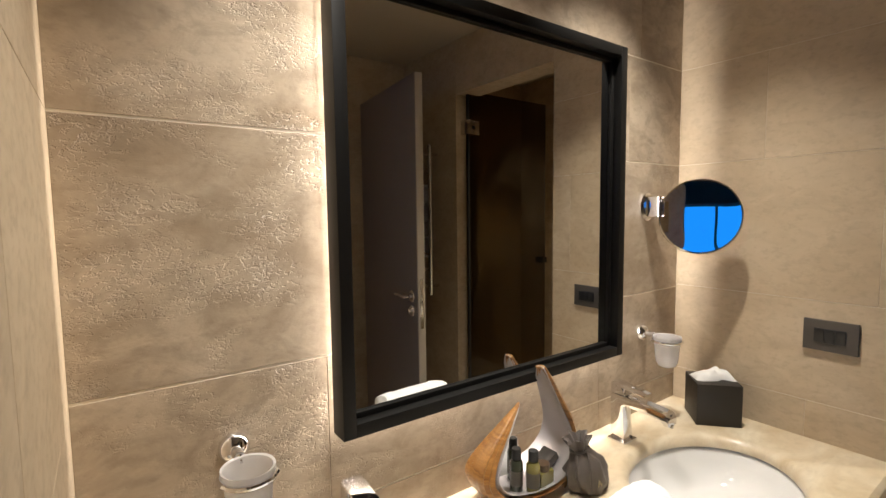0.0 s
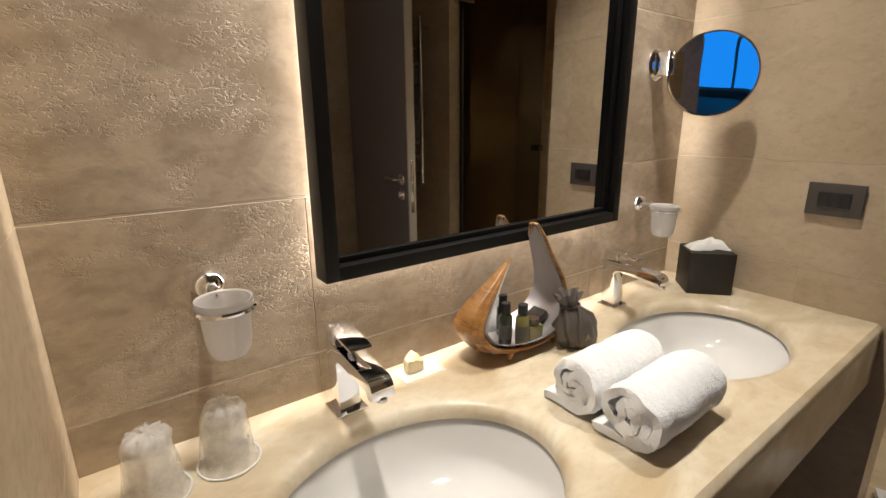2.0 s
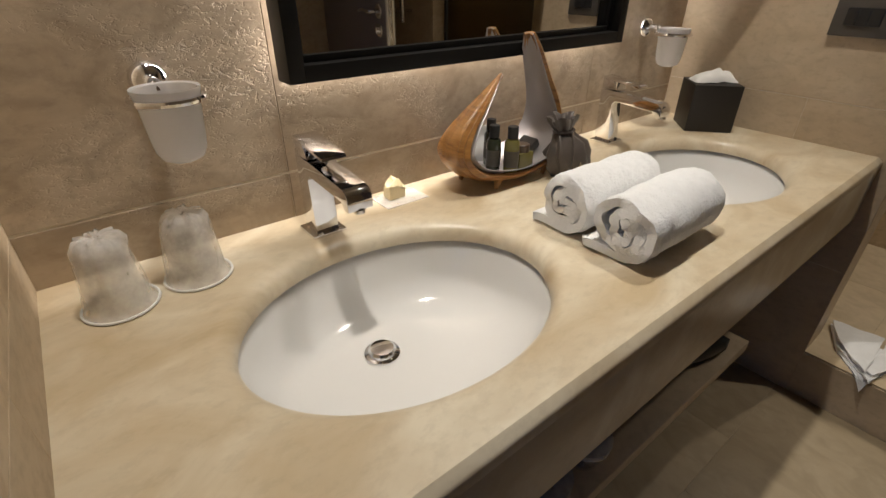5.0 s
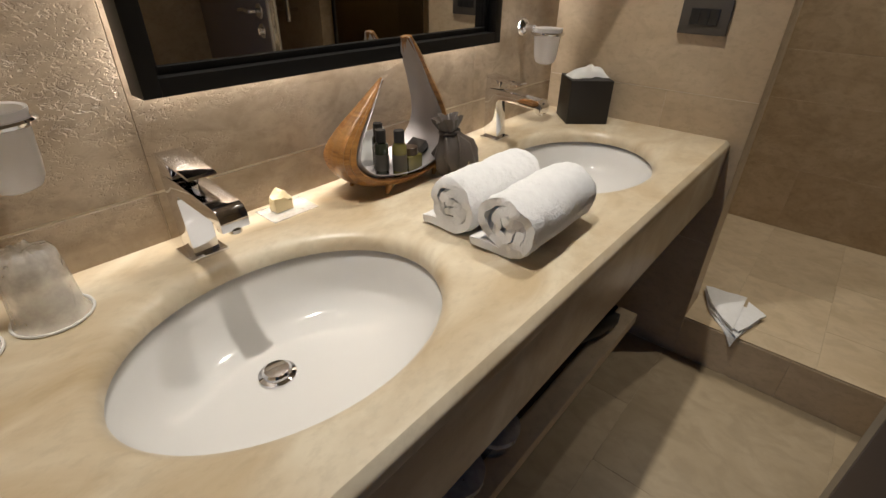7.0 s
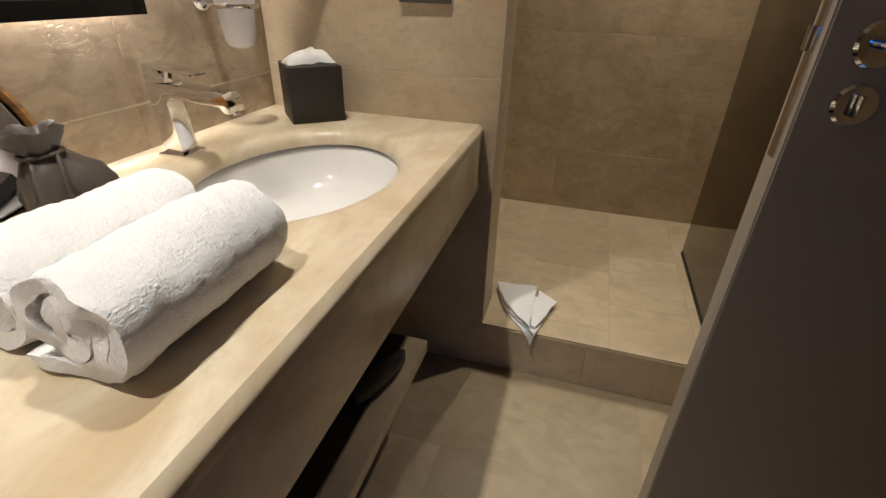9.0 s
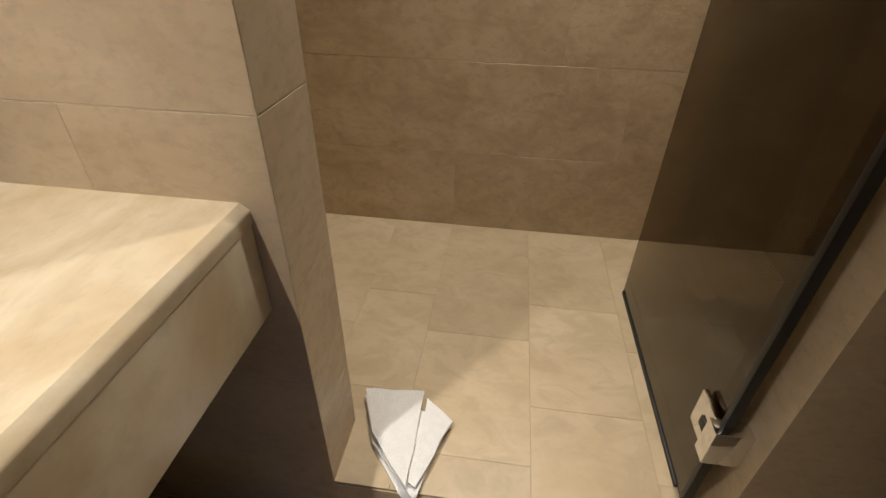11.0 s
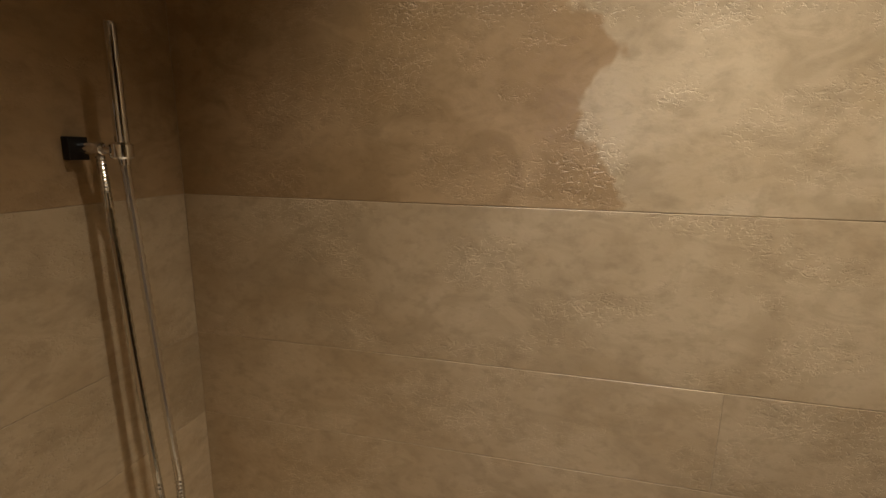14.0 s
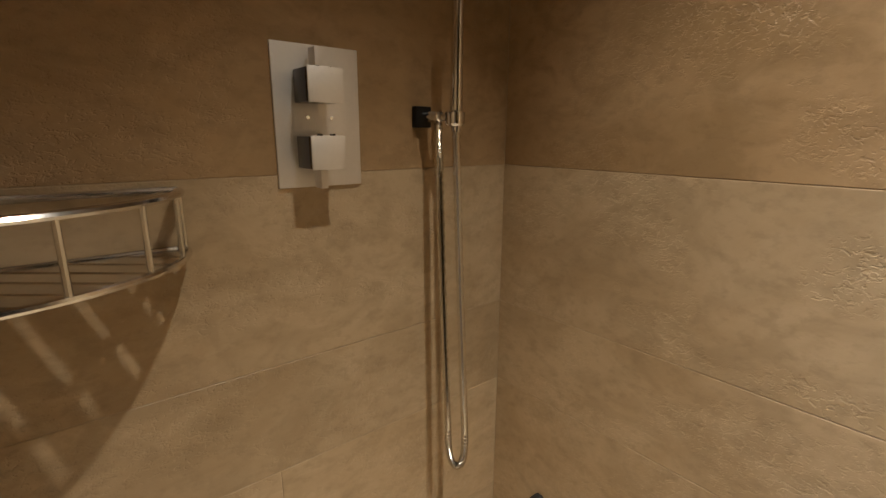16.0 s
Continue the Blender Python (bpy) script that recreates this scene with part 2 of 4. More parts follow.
def thing(name, at, label, category, group="", kind=""):
    ob = new(name)
    ob.empty_display_size = 0.05
    ob.location = Vector(at) * U
    return tagged(ob, label, category, group, kind)


def lone(name, bm, mat, at, label, category, group="", kind="", smooth=35):
    """A thing that is one mesh, with its origin at its base."""
    off = Vector(at) * U
    for v in bm.verts:
        v.co = v.co * U - off
    me = bpy.data.meshes.new(name)
    finish(me, bm, smooth)
    me.materials.append(mat)
    ob = new(name, me)
    ob.location = off
    return tagged(ob, label, category, group, kind)


def box(x0, x1, y0, y1, z0, z1, bevel=0.0, bm=None, segs=2):
    bm = bm or bmesh.new()
    r = bmesh.ops.create_cube(bm, size=1, matrix=Matrix.Translation(((x0 + x1) / 2, (y0 + y1) / 2, (z0 + z1) / 2))
                              @ Matrix.Diagonal((abs(x1 - x0), abs(y1 - y0), abs(z1 - z0), 1)))
    if bevel:
        es = list({e for v in r["verts"] for e in v.link_edges})
        bmesh.ops.bevel(bm, geom=es, offset=bevel, segments=segs, profile=0.6, affect="EDGES")
    return bm


def lathe(profile, at, axis=(0, 0, 1), n=32, bm=None, sx=1.0, sy=1.0):
    """Turns (radius, height) pairs round an axis through at."""
    bm = bm or bmesh.new()
    q = Vector((0, 0, 1)).rotation_difference(Vector(axis)).to_matrix()
    rings = []
    for r, h in profile:
        if r < 1e-6:
            rings.append([bm.verts.new(Vector(at) + q @ Vector((0, 0, h)))])
        else:
            rings.append([bm.verts.new(Vector(at) + q @ Vector((r * sx * math.cos(2 * math.pi * i / n), r * sy * math.sin(2 * math.pi * i / n), h))) for i in range(n)])
    for a, b in zip(rings, rings[1:]):
        for i in range(n):
            k = (i + 1) % n
            if len(a) == 1 and len(b) > 1:
                bm.faces.new((a[0], b[i], b[k]))
            elif len(b) == 1 and len(a) > 1:
                bm.faces.new((a[k], a[i], b[0]))
            elif len(a) > 1:
                bm.faces.new((a[i], a[k], b[k], b[i]))
    bmesh.ops.recalc_face_normals(bm, faces=bm.faces)
    return bm


def tube(points, r, n=10, bm=None, closed=False, flat=1.0):
    """A pipe along points; r may be a number or a function of the index."""
    bm = bm or bmesh.new()
    pts = [Vector(p) for p in points]
    rings, prev = [], None
    for i, p in enumerate(pts):
        a = pts[i - 1] if (i or closed) else p
        b = pts[(i + 1) % len(pts)] if (i + 1 < len(pts) or closed) else p
        d = (b - a).normalized()
        if prev is None:
            prev = d.orthogonal().normalized()
        prev = (prev - d * prev.dot(d)).normalized()
        s = d.cross(prev)
        rad = r(i) if callable(r) else r
        rings.append([bm.verts.new(p + (prev * math.cos(2 * math.pi * k / n) + s * math.sin(2 * math.pi * k / n) * flat) * rad) for k in range(n)])
    m = len(rings)
    for i in range(m if closed else m - 1):
        a, b = rings[i], rings[(i + 1) % m]
        for k in range(n):
            bm.faces.new((a[k], a[(k + 1) % n], b[(k + 1) % n], b[k]))
    if not closed:
        bm.faces.new(rings[0][::-1])
        bm.faces.new(rings[-1])
    return bm


def extrude_profile(pts, axis, lo, hi, bevel=0.0, bm=None):
    """A solid from a closed outline in the two other axes, stretched along axis from lo to hi."""
    bm = bm or bmesh.new()
    def at(p, h):
        return {"x": (h, p[0], p[1]), "y": (p[0], h, p[1]), "z": (p[0], p[1], h)}[axis]
    a = [bm.verts.new(at(p, lo)) for p in pts]
    b = [bm.verts.new(at(p, hi)) for p in pts]
    fs = [bm.faces.new(a), bm.faces.new(b[::-1])]
    for i in range(len(pts)):
        k = (i + 1) % len(pts)
        fs.append(bm.faces.new((a[k], a[i], b[i], b[k])))
    bmesh.ops.recalc_face_normals(bm, faces=fs)
    if bevel:
        bmesh.ops.bevel(bm, geom=list({e for f in fs for e in f.edges}), offset=bevel, segments=2, profile=0.6, affect="EDGES")
    return bm


def bezier(ctrl, n):
    """Points along a smooth curve through ctrl."""
    out, P = [], [Vector(c) for c in ctrl]
    P = [P[0] * 2 - P[1]] + P + [P[-1] * 2 - P[-2]]
    for i in range(1, len(P) - 2):
        a, b, c, d = P[i - 1:i + 3]
        for k in range(n):
            t = k / n
            out.append(0.5 * ((2 * b) + (c - a) * t + (2 * a - 5 * b + 4 * c - d) * t * t + (3 * b - a - 3 * c + d) * t ** 3))
    out.append(P[-2])
    return out


# ---- the setting ----
END, STUB, EDGE, JAMB, BACK, STEP = 1.948, 2.113, -0.731, -1.54, 3.10, 0.188
FAR, RIGHT, LINTEL = -2.17, -2.1, 2.42
LEFT_END = -0.72


def setting(name, bm, mat, label, category):
    return tagged(part(name, bm, mat, None, label, 0), category=category, kind="structure")


T = 0.012  # thickness of the stone slabs on the walls
G = 0.0012  # depth of the joints
floor = setting("floor", box(-0.12, END, FAR, 0.1, -0.1, -0.0012), GROUT_FLOOR, "beige stone slab floor with thin pale joints", "floor")
shower_floor = setting("shower_floor", box(END + T, BACK + 0.1, RIGHT, 0.1, -0.1, STEP - 0.0012), GROUT_FLOOR, "raised shower floor of beige stone slabs", "floor")
wall_north = setting("wall_north", box(-0.12, END + 0.05, G, 0.15, -0.1, CEIL), GROUT, "pitted beige travertine wall behind the vanity", "wall")
wall_west = setting("wall_west", box(-0.13, -G, LEFT_END + G, G, -0.1, CEIL), GROUT, "honed beige travertine wall beside the vanity", "wall")
wall_east = setting("wall_east", box(END + G, STUB - G, EDGE + G, G, -0.1, CEIL), GROUT, "beige stone partition between vanity and shower", "wall")
wall_jamb = setting("wall_jamb", box(END, STUB, FAR, JAMB, -0.1, CEIL), STONE_SMOOTH, "beige stone wall beside the shower opening", "wall")
lintel = setting("trim_lintel", box(END, STUB, JAMB, EDGE, LINTEL, CEIL), STONE_SMOOTH, "beige stone lintel over the shower opening", "wall")
wall_shower_back = setting("wall_shower_back", box(BACK + G, BACK + 0.15, RIGHT, 0.15, -0.1, CEIL), GROUT_SHOWER, "beige stone back wall of the shower, damp in places", "wall")
wall_shower_side = setting("wall_shower_side", box(STUB, BACK + G, G, 0.15, -0.1, CEIL), GROUT_SHOWER, "beige stone side wall of the shower", "wall")
wall_shower_south = setting("wall_shower_south", box(STUB, BACK + 0.15, RIGHT - 0.1, RIGHT, -0.1, CEIL), STONE_SHOWER, "dim beige stone wall of the shower", "wall")
wall_south = setting("wall_south", box(-0.13, STUB, FAR - 0.1, FAR, -0.1, CEIL), STONE_SMOOTH, "dim stone wall at the far side", "wall")
wall_west_south = setting("wall_west_south", box(-0.13, -G, FAR, -1.42, -0.1, CEIL), STONE_SMOOTH, "dim stone wall beside the room doorway", "wall")
setting("ceiling", box(-0.13, BACK + 0.15, FAR - 0.1, 0.15, CEIL, CEIL + 0.1), PLASTER, "plain warm beige plaster ceiling", "ceiling")
setting("trim_door_head", box(-0.13, -G, -1.42, LEFT_END, 2.42, CEIL), STONE_SMOOTH, "stone above the room doorway", "wall")
# the bedroom behind the doorway
setting("floor_bedroom", box(-3.4, -0.13, -4.8, 1.4, -0.1, -0.01), WOOD_AND_SHADE, "dark wooden bedroom floor", "floor")
setting("ceiling_bedroom", box(-3.4, -0.13, -4.8, 1.4, CEIL, CEIL + 0.1), PLASTER, "plain bedroom ceiling", "ceiling")
setting("wall_bedroom_north", box(-3.4, -0.13, 1.4, 1.5, -0.1, CEIL), ROOM_WALL, "dim bedroom wall", "wall")
setting("wall_bedroom_south", box(-3.4, -0.13, -4.9, -4.8, -0.1, CEIL), ROOM_WALL, "dim bedroom wall", "wall")
setting("wall_bedroom_west", box(-3.5, -3.4, -4.8, 1.4, -0.1, CEIL), ROOM_WALL, "dim bedroom wall round the window", "wall")
setting("wall_bedroom_east", box(-0.14, -0.13, LEFT_END, 1.4, -0.1, CEIL), ROOM_WALL, "dim bedroom wall beside the doorway", "wall")
setting("wall_bedroom_east_south", box(-0.14, -0.13, -4.8, -1.42, -0.1, CEIL), ROOM_WALL, "dim bedroom wall beside the doorway", "wall")
window = tagged(part("window_1", box(-3.4, -3.37, -3.72, 0.72, 1.54, 2.62), PAPER, None, "wide bedroom window with blue evening daylight", 0), category="window", kind="structure")
for i in range(6):
    y0 = -3.66 + i * 0.73
    part("pane", box(-3.37, -3.365, y0, y0 + 0.67, 1.60, 2.56), DAYLIGHT, window)
for y0, y1 in ((-4.3, -3.60), (0.62, 1.25)):
    bm = bmesh.new()
    a = [[bm.verts.new((-3.28 + 0.03 * math.sin(i * 0.9), y0 + (y1 - y0) * i / 40, z)) for i in range(41)] for z in (0.02, 2.6)]
    for i in range(40):
        bm.faces.new((a[0][i], a[0][i + 1], a[1][i + 1], a[1][i]))
    bmesh.ops.solidify(bm, geom=bm.faces[:], thickness=0.008)
    lone("curtain", bm, CURTAIN, (-3.28, (y0 + y1) / 2, 0.02), "long pleated curtain hanging beside the bedroom window", "curtain", "window curtains")


# ---- vanity counter with two oval basins ----
TOP, FRONT = 0.90, -0.69
BASINS = [(0.482, -0.380), (1.466, -0.380)]
RA, RB = 0.276, 0.209
counter = thing("vanity_counter", (0.97, -0.34, 0.69), "cream stone vanity counter with two cut oval openings", "counter")


def ring(bm, c, a, b, z, angles):
    return [bm.verts.new((c[0] + a * math.cos(t), c[1] + b * math.sin(t), z)) for t in angles]


def bridge(bm, a, b):
    n = len(a)
    for i in range(n):
        bm.faces.new((a[i], a[(i + 1) % n], b[(i + 1) % n], b[i]))


bm = bmesh.new()
CH = 0.014
for c, (x0, x1) in zip(BASINS, ((0.0, 0.974), (0.974, END))):
    y0, y1 = FRONT + CH, 0.0
    angs = [2 * math.pi * i / 180 for i in range(180)]
    for cx, cy in ((x0, y0), (x0, y1), (x1, y0), (x1, y1)):
        angs.append(math.atan2((cy - c[1]), (cx - c[0])) % (2 * math.pi))
    angs.sort()
    outer = []
    for t in angs:
        dx, dy = math.cos(t), math.sin(t)
        k = min(((x1 if dx > 0 else x0) - c[0]) / dx if abs(dx) > 1e-9 else 9, ((y1 if dy > 0 else y0) - c[1]) / dy if abs(dy) > 1e-9 else 9)
        outer.append(bm.verts.new((c[0] + k * dx, c[1] + k * dy, TOP)))
    par = [math.atan2(math.sin(t) / RB, math.cos(t) / RA) for t in angs]
    prev = outer
    for grow, drop in ((0.034, 0.0), (0.022, 0.0018), (0.012, 0.0065), (0.004, 0.015), (0.0, 0.025), (0.0, 0.036)):
        cur = ring(bm, c, RA + grow, RB + grow, TOP - drop, par)
        bridge(bm, prev, cur)
        prev = cur
bmesh.ops.remove_doubles(bm, verts=bm.verts[:], dist=0.0005)
bmesh.ops.recalc_face_normals(bm, faces=bm.faces[:])
xs = (0.0, END)
p = [(FRONT + CH, TOP), (FRONT + 0.003, TOP - 0.009), (FRONT, TOP - 0.014), (FRONT, TOP - 0.032), (FRONT + 0.004, TOP - 0.0325)]
rows = [[bm.verts.new((x, *q)) for q in p] for x in xs]
for i in range(len(p) - 1):
    bm.faces.new((rows[0][i], rows[0][i + 1], rows[1][i + 1], rows[1][i]))
part("worktop", bm, STONE_TOP, counter, "cream honed stone top with eased front edge")
part("apron", box(0.0, END - 0.003, FRONT + 0.0015, FRONT + 0.04, 0.704, TOP - 0.0325, 0.001), STONE_TOP, counter, "cream stone apron under the top")
# sheet coloured dark to deepen the shade below the counter
part("underside", box(0.0, END - 0.003, FRONT + 0.04, -0.002, 0.702, 0.710), WOOD_AND_SHADE, counter)
for c in BASINS:
    basin = thing("washbasin", (c[0], c[1], 0.72), "oval white ceramic undermount washbasin with chrome waste", "washbasin", "washbasins")
    bm = bmesh.new()
    angs = [2 * math.pi * i / 128 for i in range(128)]
    prev = None
    dr = (c[0] - 0.022, c[1] + 0.060)
    for s, z in ((1.06, 0.861), (1.03, 0.858), (1.0, 0.846), (0.965, 0.818), (0.90, 0.785), (0.78, 0.757), (0.60, 0.742), (0.40, 0.736), (0.2, 0.733), (0.11, 0.732)):
        f = 1 - (s - 0.11) / 0.94
        cc = (c[0] + (dr[0] - c[0]) * f, c[1] + (dr[1] - c[1]) * f)
        rb = RB * s if s > 0.2 else RA * s * 0.9
        cur = ring(bm, cc, RA * s, rb, z, angs)
        if prev:
            bridge(bm, prev, cur)
        prev = cur
    bm.faces.new(prev)
    bmesh.ops.recalc_face_normals(bm, faces=bm.faces[:])
    for f in bm.faces:
        f.normal_flip() if f.normal.z < 0 and f.calc_center_median().z < 0.74 else None
    bmesh.ops.solidify(bm, geom=bm.faces[:], thickness=0.006)
    part("bowl", bm, CERAMIC, basin, smooth=60)
    part("waste", lathe([(0.034, 0.0), (0.034, 0.004), (0.026, 0.006), (0.026, 0.011), (0.022, 0.015), (0.0, 0.016)], (dr[0], dr[1], 0.733), n=28), CHROME, basin, "chrome pop-up waste")


# ---- taps ----
def tap(x, y, z=TOP):
    t = thing("basin_tap", (x, y, z), "square chrome single-lever tap on the stone counter", "tap", "basin taps")
    part("base_plate", box(x - 0.036, x + 0.036, y - 0.034, y + 0.034, z, z + 0.006, 0.0015), CHROME, t)
    w = 0.024
    # column and spout: one bent bar, the spout dipping to its lip
    nose = [(y - 0.150 - 0.022 * math.sin(a), z + 0.124 + 0.022 * math.cos(a)) for a in [math.pi / 2 * k / 6 for k in range(7)]]
    prof = [(y + 0.026, z + 0.006), (y + 0.030, z + 0.158), (y - 0.03, z + 0.157)] + nose + [
        (y - 0.172, z + 0.108), (y - 0.158, z + 0.108), (y - 0.146, z + 0.121), (y - 0.024, z + 0.128), (y - 0.014, z + 0.118), (y - 0.024, z + 0.006)]
    spout = part("spout", extrude_profile(prof, "x", x - w, x + w, 0.0012), CHROME, t, smooth=18)
    block = [(y + 0.028, z + 0.160), (y + 0.028, z + 0.189), (y - 0.008, z + 0.185), (y - 0.024, z + 0.160)]
    grip = part("lever_block", extrude_profile(block, "x", x - w, x + w, 0.001), CHROME, t, smooth=18)
    plate = [(y + 0.028, z + 0.189), (y + 0.028, z + 0.195), (y - 0.088, z + 0.180), (y - 0.090, z + 0.175)]
    part("lever", extrude_profile(plate, "x", x - w, x + w, 0.0008), CHROME, grip, smooth=18)
    part("aerator", lathe([(0.011, 0.0), (0.011, 0.006), (0.0, 0.006)], (x, y - 0.165, z + 0.102), n=16), STEEL, spout)
    return t


tap(0.474, -0.089)
tap(1.450, -0.090)


# ---- backlit mirror ----
MX0, MX1, MZ0, MZ1 = 0.455, 1.462, 1.186, 2.190
mirror = thing("wall_mirror", (0.97, 0, MZ0), "large wall mirror in a black frame lit from behind", "mirror")
part("backing", box(0.555, 1.386, -0.034, -0.001, MZ0 + 0.085, MZ1 - 0.085), BLACK_FRAME, mirror)
part("mirror_glass", box(MX0 + 0.02, MX1 - 0.02, -0.040, -0.034, MZ0 + 0.02, MZ1 - 0.02), MIRROR, mirror, smooth=0)
FW = 0.030
for nm, (a0, a1, b0, b1) in {"frame_left": (MX0, MX0 + FW, MZ0, MZ1), "frame_right": (MX1 - FW, MX1, MZ0, MZ1),
                             "frame_bottom": (MX0 + FW, MX1 - FW, MZ0, MZ0 + FW), "frame_top": (MX0 + FW, MX1 - FW, MZ1 - FW, MZ1)}.items():
    part("frame_bar", box(a0, a1, -0.078, -0.023, b0, b1, 0.0015), BLACK_FRAME, mirror)
for a0, a1, b0, b1 in ((MX0 + FW, MX0 + FW + 0.013, MZ0 + FW, MZ1 - FW), (MX1 - FW - 0.013, MX1 - FW, MZ0 + FW, MZ1 - FW),
                       (MX0 + FW + 0.013, MX1 - FW - 0.013, MZ0 + FW, MZ0 + FW + 0.013), (MX0 + FW + 0.013, MX1 - FW - 0.013, MZ1 - FW - 0.013, MZ1 - FW)):
    part("frame_rebate", box(a0, a1, -0.050, -0.040, b0, b1, 0.001), BLACK_FRAME, mirror)


# ---- wall cups ----
def wall_cup(x, z):
    t = thing("tumbler_holder", (x, 0, z), "frosted glass tumbler in a chrome wall ring", "tumbler holder", "tumbler holders")
    part("rosette", lathe([(0.0, 0.0), (0.030, 0.0), (0.030, 0.006), (0.024, 0.016), (0.012, 0.022), (0.010, 0.05), (0.0, 0.05)], (x, -0.0, z), (0, -1, 0), 28), CHROME, t)
    c = (x + 0.004, -0.100)
    part("arm", tube(bezier([(x, -0.045, z), (x, -0.050, z - 0.004), (x + 0.001, -0.052, z - 0.010)], 5), 0.008, 10), CHROME, t)
    part("ring", tube([(c[0] + 0.050 * math.cos(a), c[1] + 0.050 * math.sin(a), z - 0.012) for a in [2 * math.pi * i / 40 for i in range(40)]], 0.0055, 8, closed=True), CHROME, t)
    part("tumbler", lathe([(0.0, -0.106), (0.020, -0.104), (0.034, -0.098), (0.041, -0.086), (0.044, -0.067), (0.049, -0.010), (0.054, 0.004), (0.054, 0.008), (0.049, 0.006),
                           (0.045, -0.010), (0.040, -0.067), (0.036, -0.085), (0.020, -0.099), (0.0, -0.100)], (c[0], c[1], z - 0.004), n=36, sx=0.89, sy=0.89), FROSTED, t, "frosted glass tumbler")


wall_cup(0.252, 1.208)
wall_cup(1.702, 1.207)


# ---- wrapped drinking glasses, upside down ----
def wrapped_glass(x, y, turn):
    t = thing("drinking_glass", (x, y, TOP), "upturned drinking glass sealed in crinkled clear plastic", "glass", "wrapped glasses")
    part("glass", lathe([(0.039, 0.002), (0.031, 0.106), (0.0, 0.106), (0.0, 0.100), (0.028, 0.100), (0.036, 0.002), (0.039, 0.002)], (x, y, TOP), n=28), CLEAR, t)
    bm = bmesh.new()
    rings = []
    for i, (r, h) in enumerate(((0.054, 0.001), (0.051, 0.004), (0.046, 0.016), (0.043, 0.05), (0.039, 0.09), (0.036, 0.112), (0.030, 0.121), (0.017, 0.124), (0.006, 0.121))):
        ringv = []
        for k in range(48):
            a = 2 * math.pi * k / 48
            w = noise.noise(Vector((math.cos(a) * 3 + turn, math.sin(a) * 3, h * 40))) * (0.006 if i > 1 else 0.002)
            hz = h + (noise.noise(Vector((math.cos(a) * 4 + turn, math.sin(a) * 4, 9))) * 0.008 if i > 5 else 0)
            ringv.append(bm.verts.new((x + (r + w) * math.cos(a), y + (r + w) * math.sin(a), TOP + hz)))
        if rings:
            bridge(bm, rings[-1], ringv)
        rings.append(ringv)
    bm.faces.new(rings[-1])
    part("plastic_wrap", bm, FILM, t, "crinkled clear plastic film", 80)
    part("paper_lid", tube([(x + 0.054 * math.cos(a), y + 0.054 * math.sin(a), TOP + 0.003) for a in [2 * math.pi * i / 40 for i in range(40)]], 0.0022, 6, closed=True), PAPER, t, "white sealed rim")


wrapped_glass(0.106, -0.128, 0.0)
wrapped_glass(0.226, -0.113, 5.0)

# soap in its wrapper
bm = box(0.654, 0.698, -0.064, -0.036, TOP + 0.003, TOP + 0.038, 0.003)
bmesh.ops.subdivide_edges(bm, edges=bm.edges[:], cuts=3, use_grid_fill=True)
for v in bm.verts:
    if v.co.z > TOP + 0.03:
        v.co.z += 0.022 * noise.noise(v.co * 70)
        v.co.x += 0.004 * noise.noise(v.co * 45)
lone("soap_wrapper", box(0.628, 0.742, -0.096, -0.018, TOP + 0.0005, TOP + 0.0025, 0.0005), FILM, (0.685, -0.057, TOP + 0.0005), "flat clear plastic wrapper lying on the counter", "wrapper")
lone("soap_bar", bm, SOAP, (0.676, -0.048, TOP), "small cream soap in a translucent wrapper by the wall", "soap")


# ---- curved wooden tray with toiletries ----
tray = thing("amenity_tray", (0.96, -0.11, TOP), "leaf-shaped wooden tray with silver inside on small feet", "tray")
CTRL = [(0.948, 1.158, 0.004), (0.895, 1.105, 0.022), (0.835, 1.045, 0.042), (0.808, 0.995, 0.058), (0.840, 0.950, 0.070), (0.915, 0.928, 0.078),
        (1.000, 0.922, 0.080), (1.075, 0.940, 0.078), (1.120, 0.990, 0.070), (1.118, 1.060, 0.054), (1.082, 1.140, 0.038), (1.050, 1.205, 0.028), (1.036, 1.240, 0.014)]
CURVE = bezier(CTRL, 6)


def shell(offset):
    bm = bmesh.new()
    rows = []
    for i, p in enumerate(CURVE):
        a, b = CURVE[max(i - 1, 0)], CURVE[min(i + 1, len(CURVE) - 1)]
        d = Vector((b.x - a.x, 0, b.y - a.y)).normalized()
        nrm = Vector((-d.z, 0, d.x))
        row = []
        for k in range(15):
            f = k / 7 - 1
            lift = 0.30 * p.z * f * f
            groove = 0.0034 * math.sin(f * 20) - 0.002 if offset > 0 else 0.0
            row.append(bm.verts.new(Vector((p.x, -0.105, p.y)) + Vector((0, -1, 0)) * p.z * f + nrm * (lift - offset * min(1.0, p.z / 0.045) + groove * min(1.0, p.z / 0.05))))
        rows.append(row)
    for a, b in zip(rows, rows[1:]):
        for k in range(14):
            bm.faces.new((a[k], a[k + 1], b[k + 1], b[k]))
    bmesh.ops.recalc_face_normals(bm, faces=bm.faces[:])
    return bm


bm = shell(0.015)
bmesh.ops.solidify(bm, geom=bm.faces[:], thickness=0.008)
part("outer_shell", bm, WOOD, tray, "grooved brown wood", 60)
bm = shell(0.0)
bmesh.ops.solidify(bm, geom=bm.faces[:], thickness=0.002)
part("lining", bm, INNER_HORN, tray, "smooth silver-grey lining", 60)
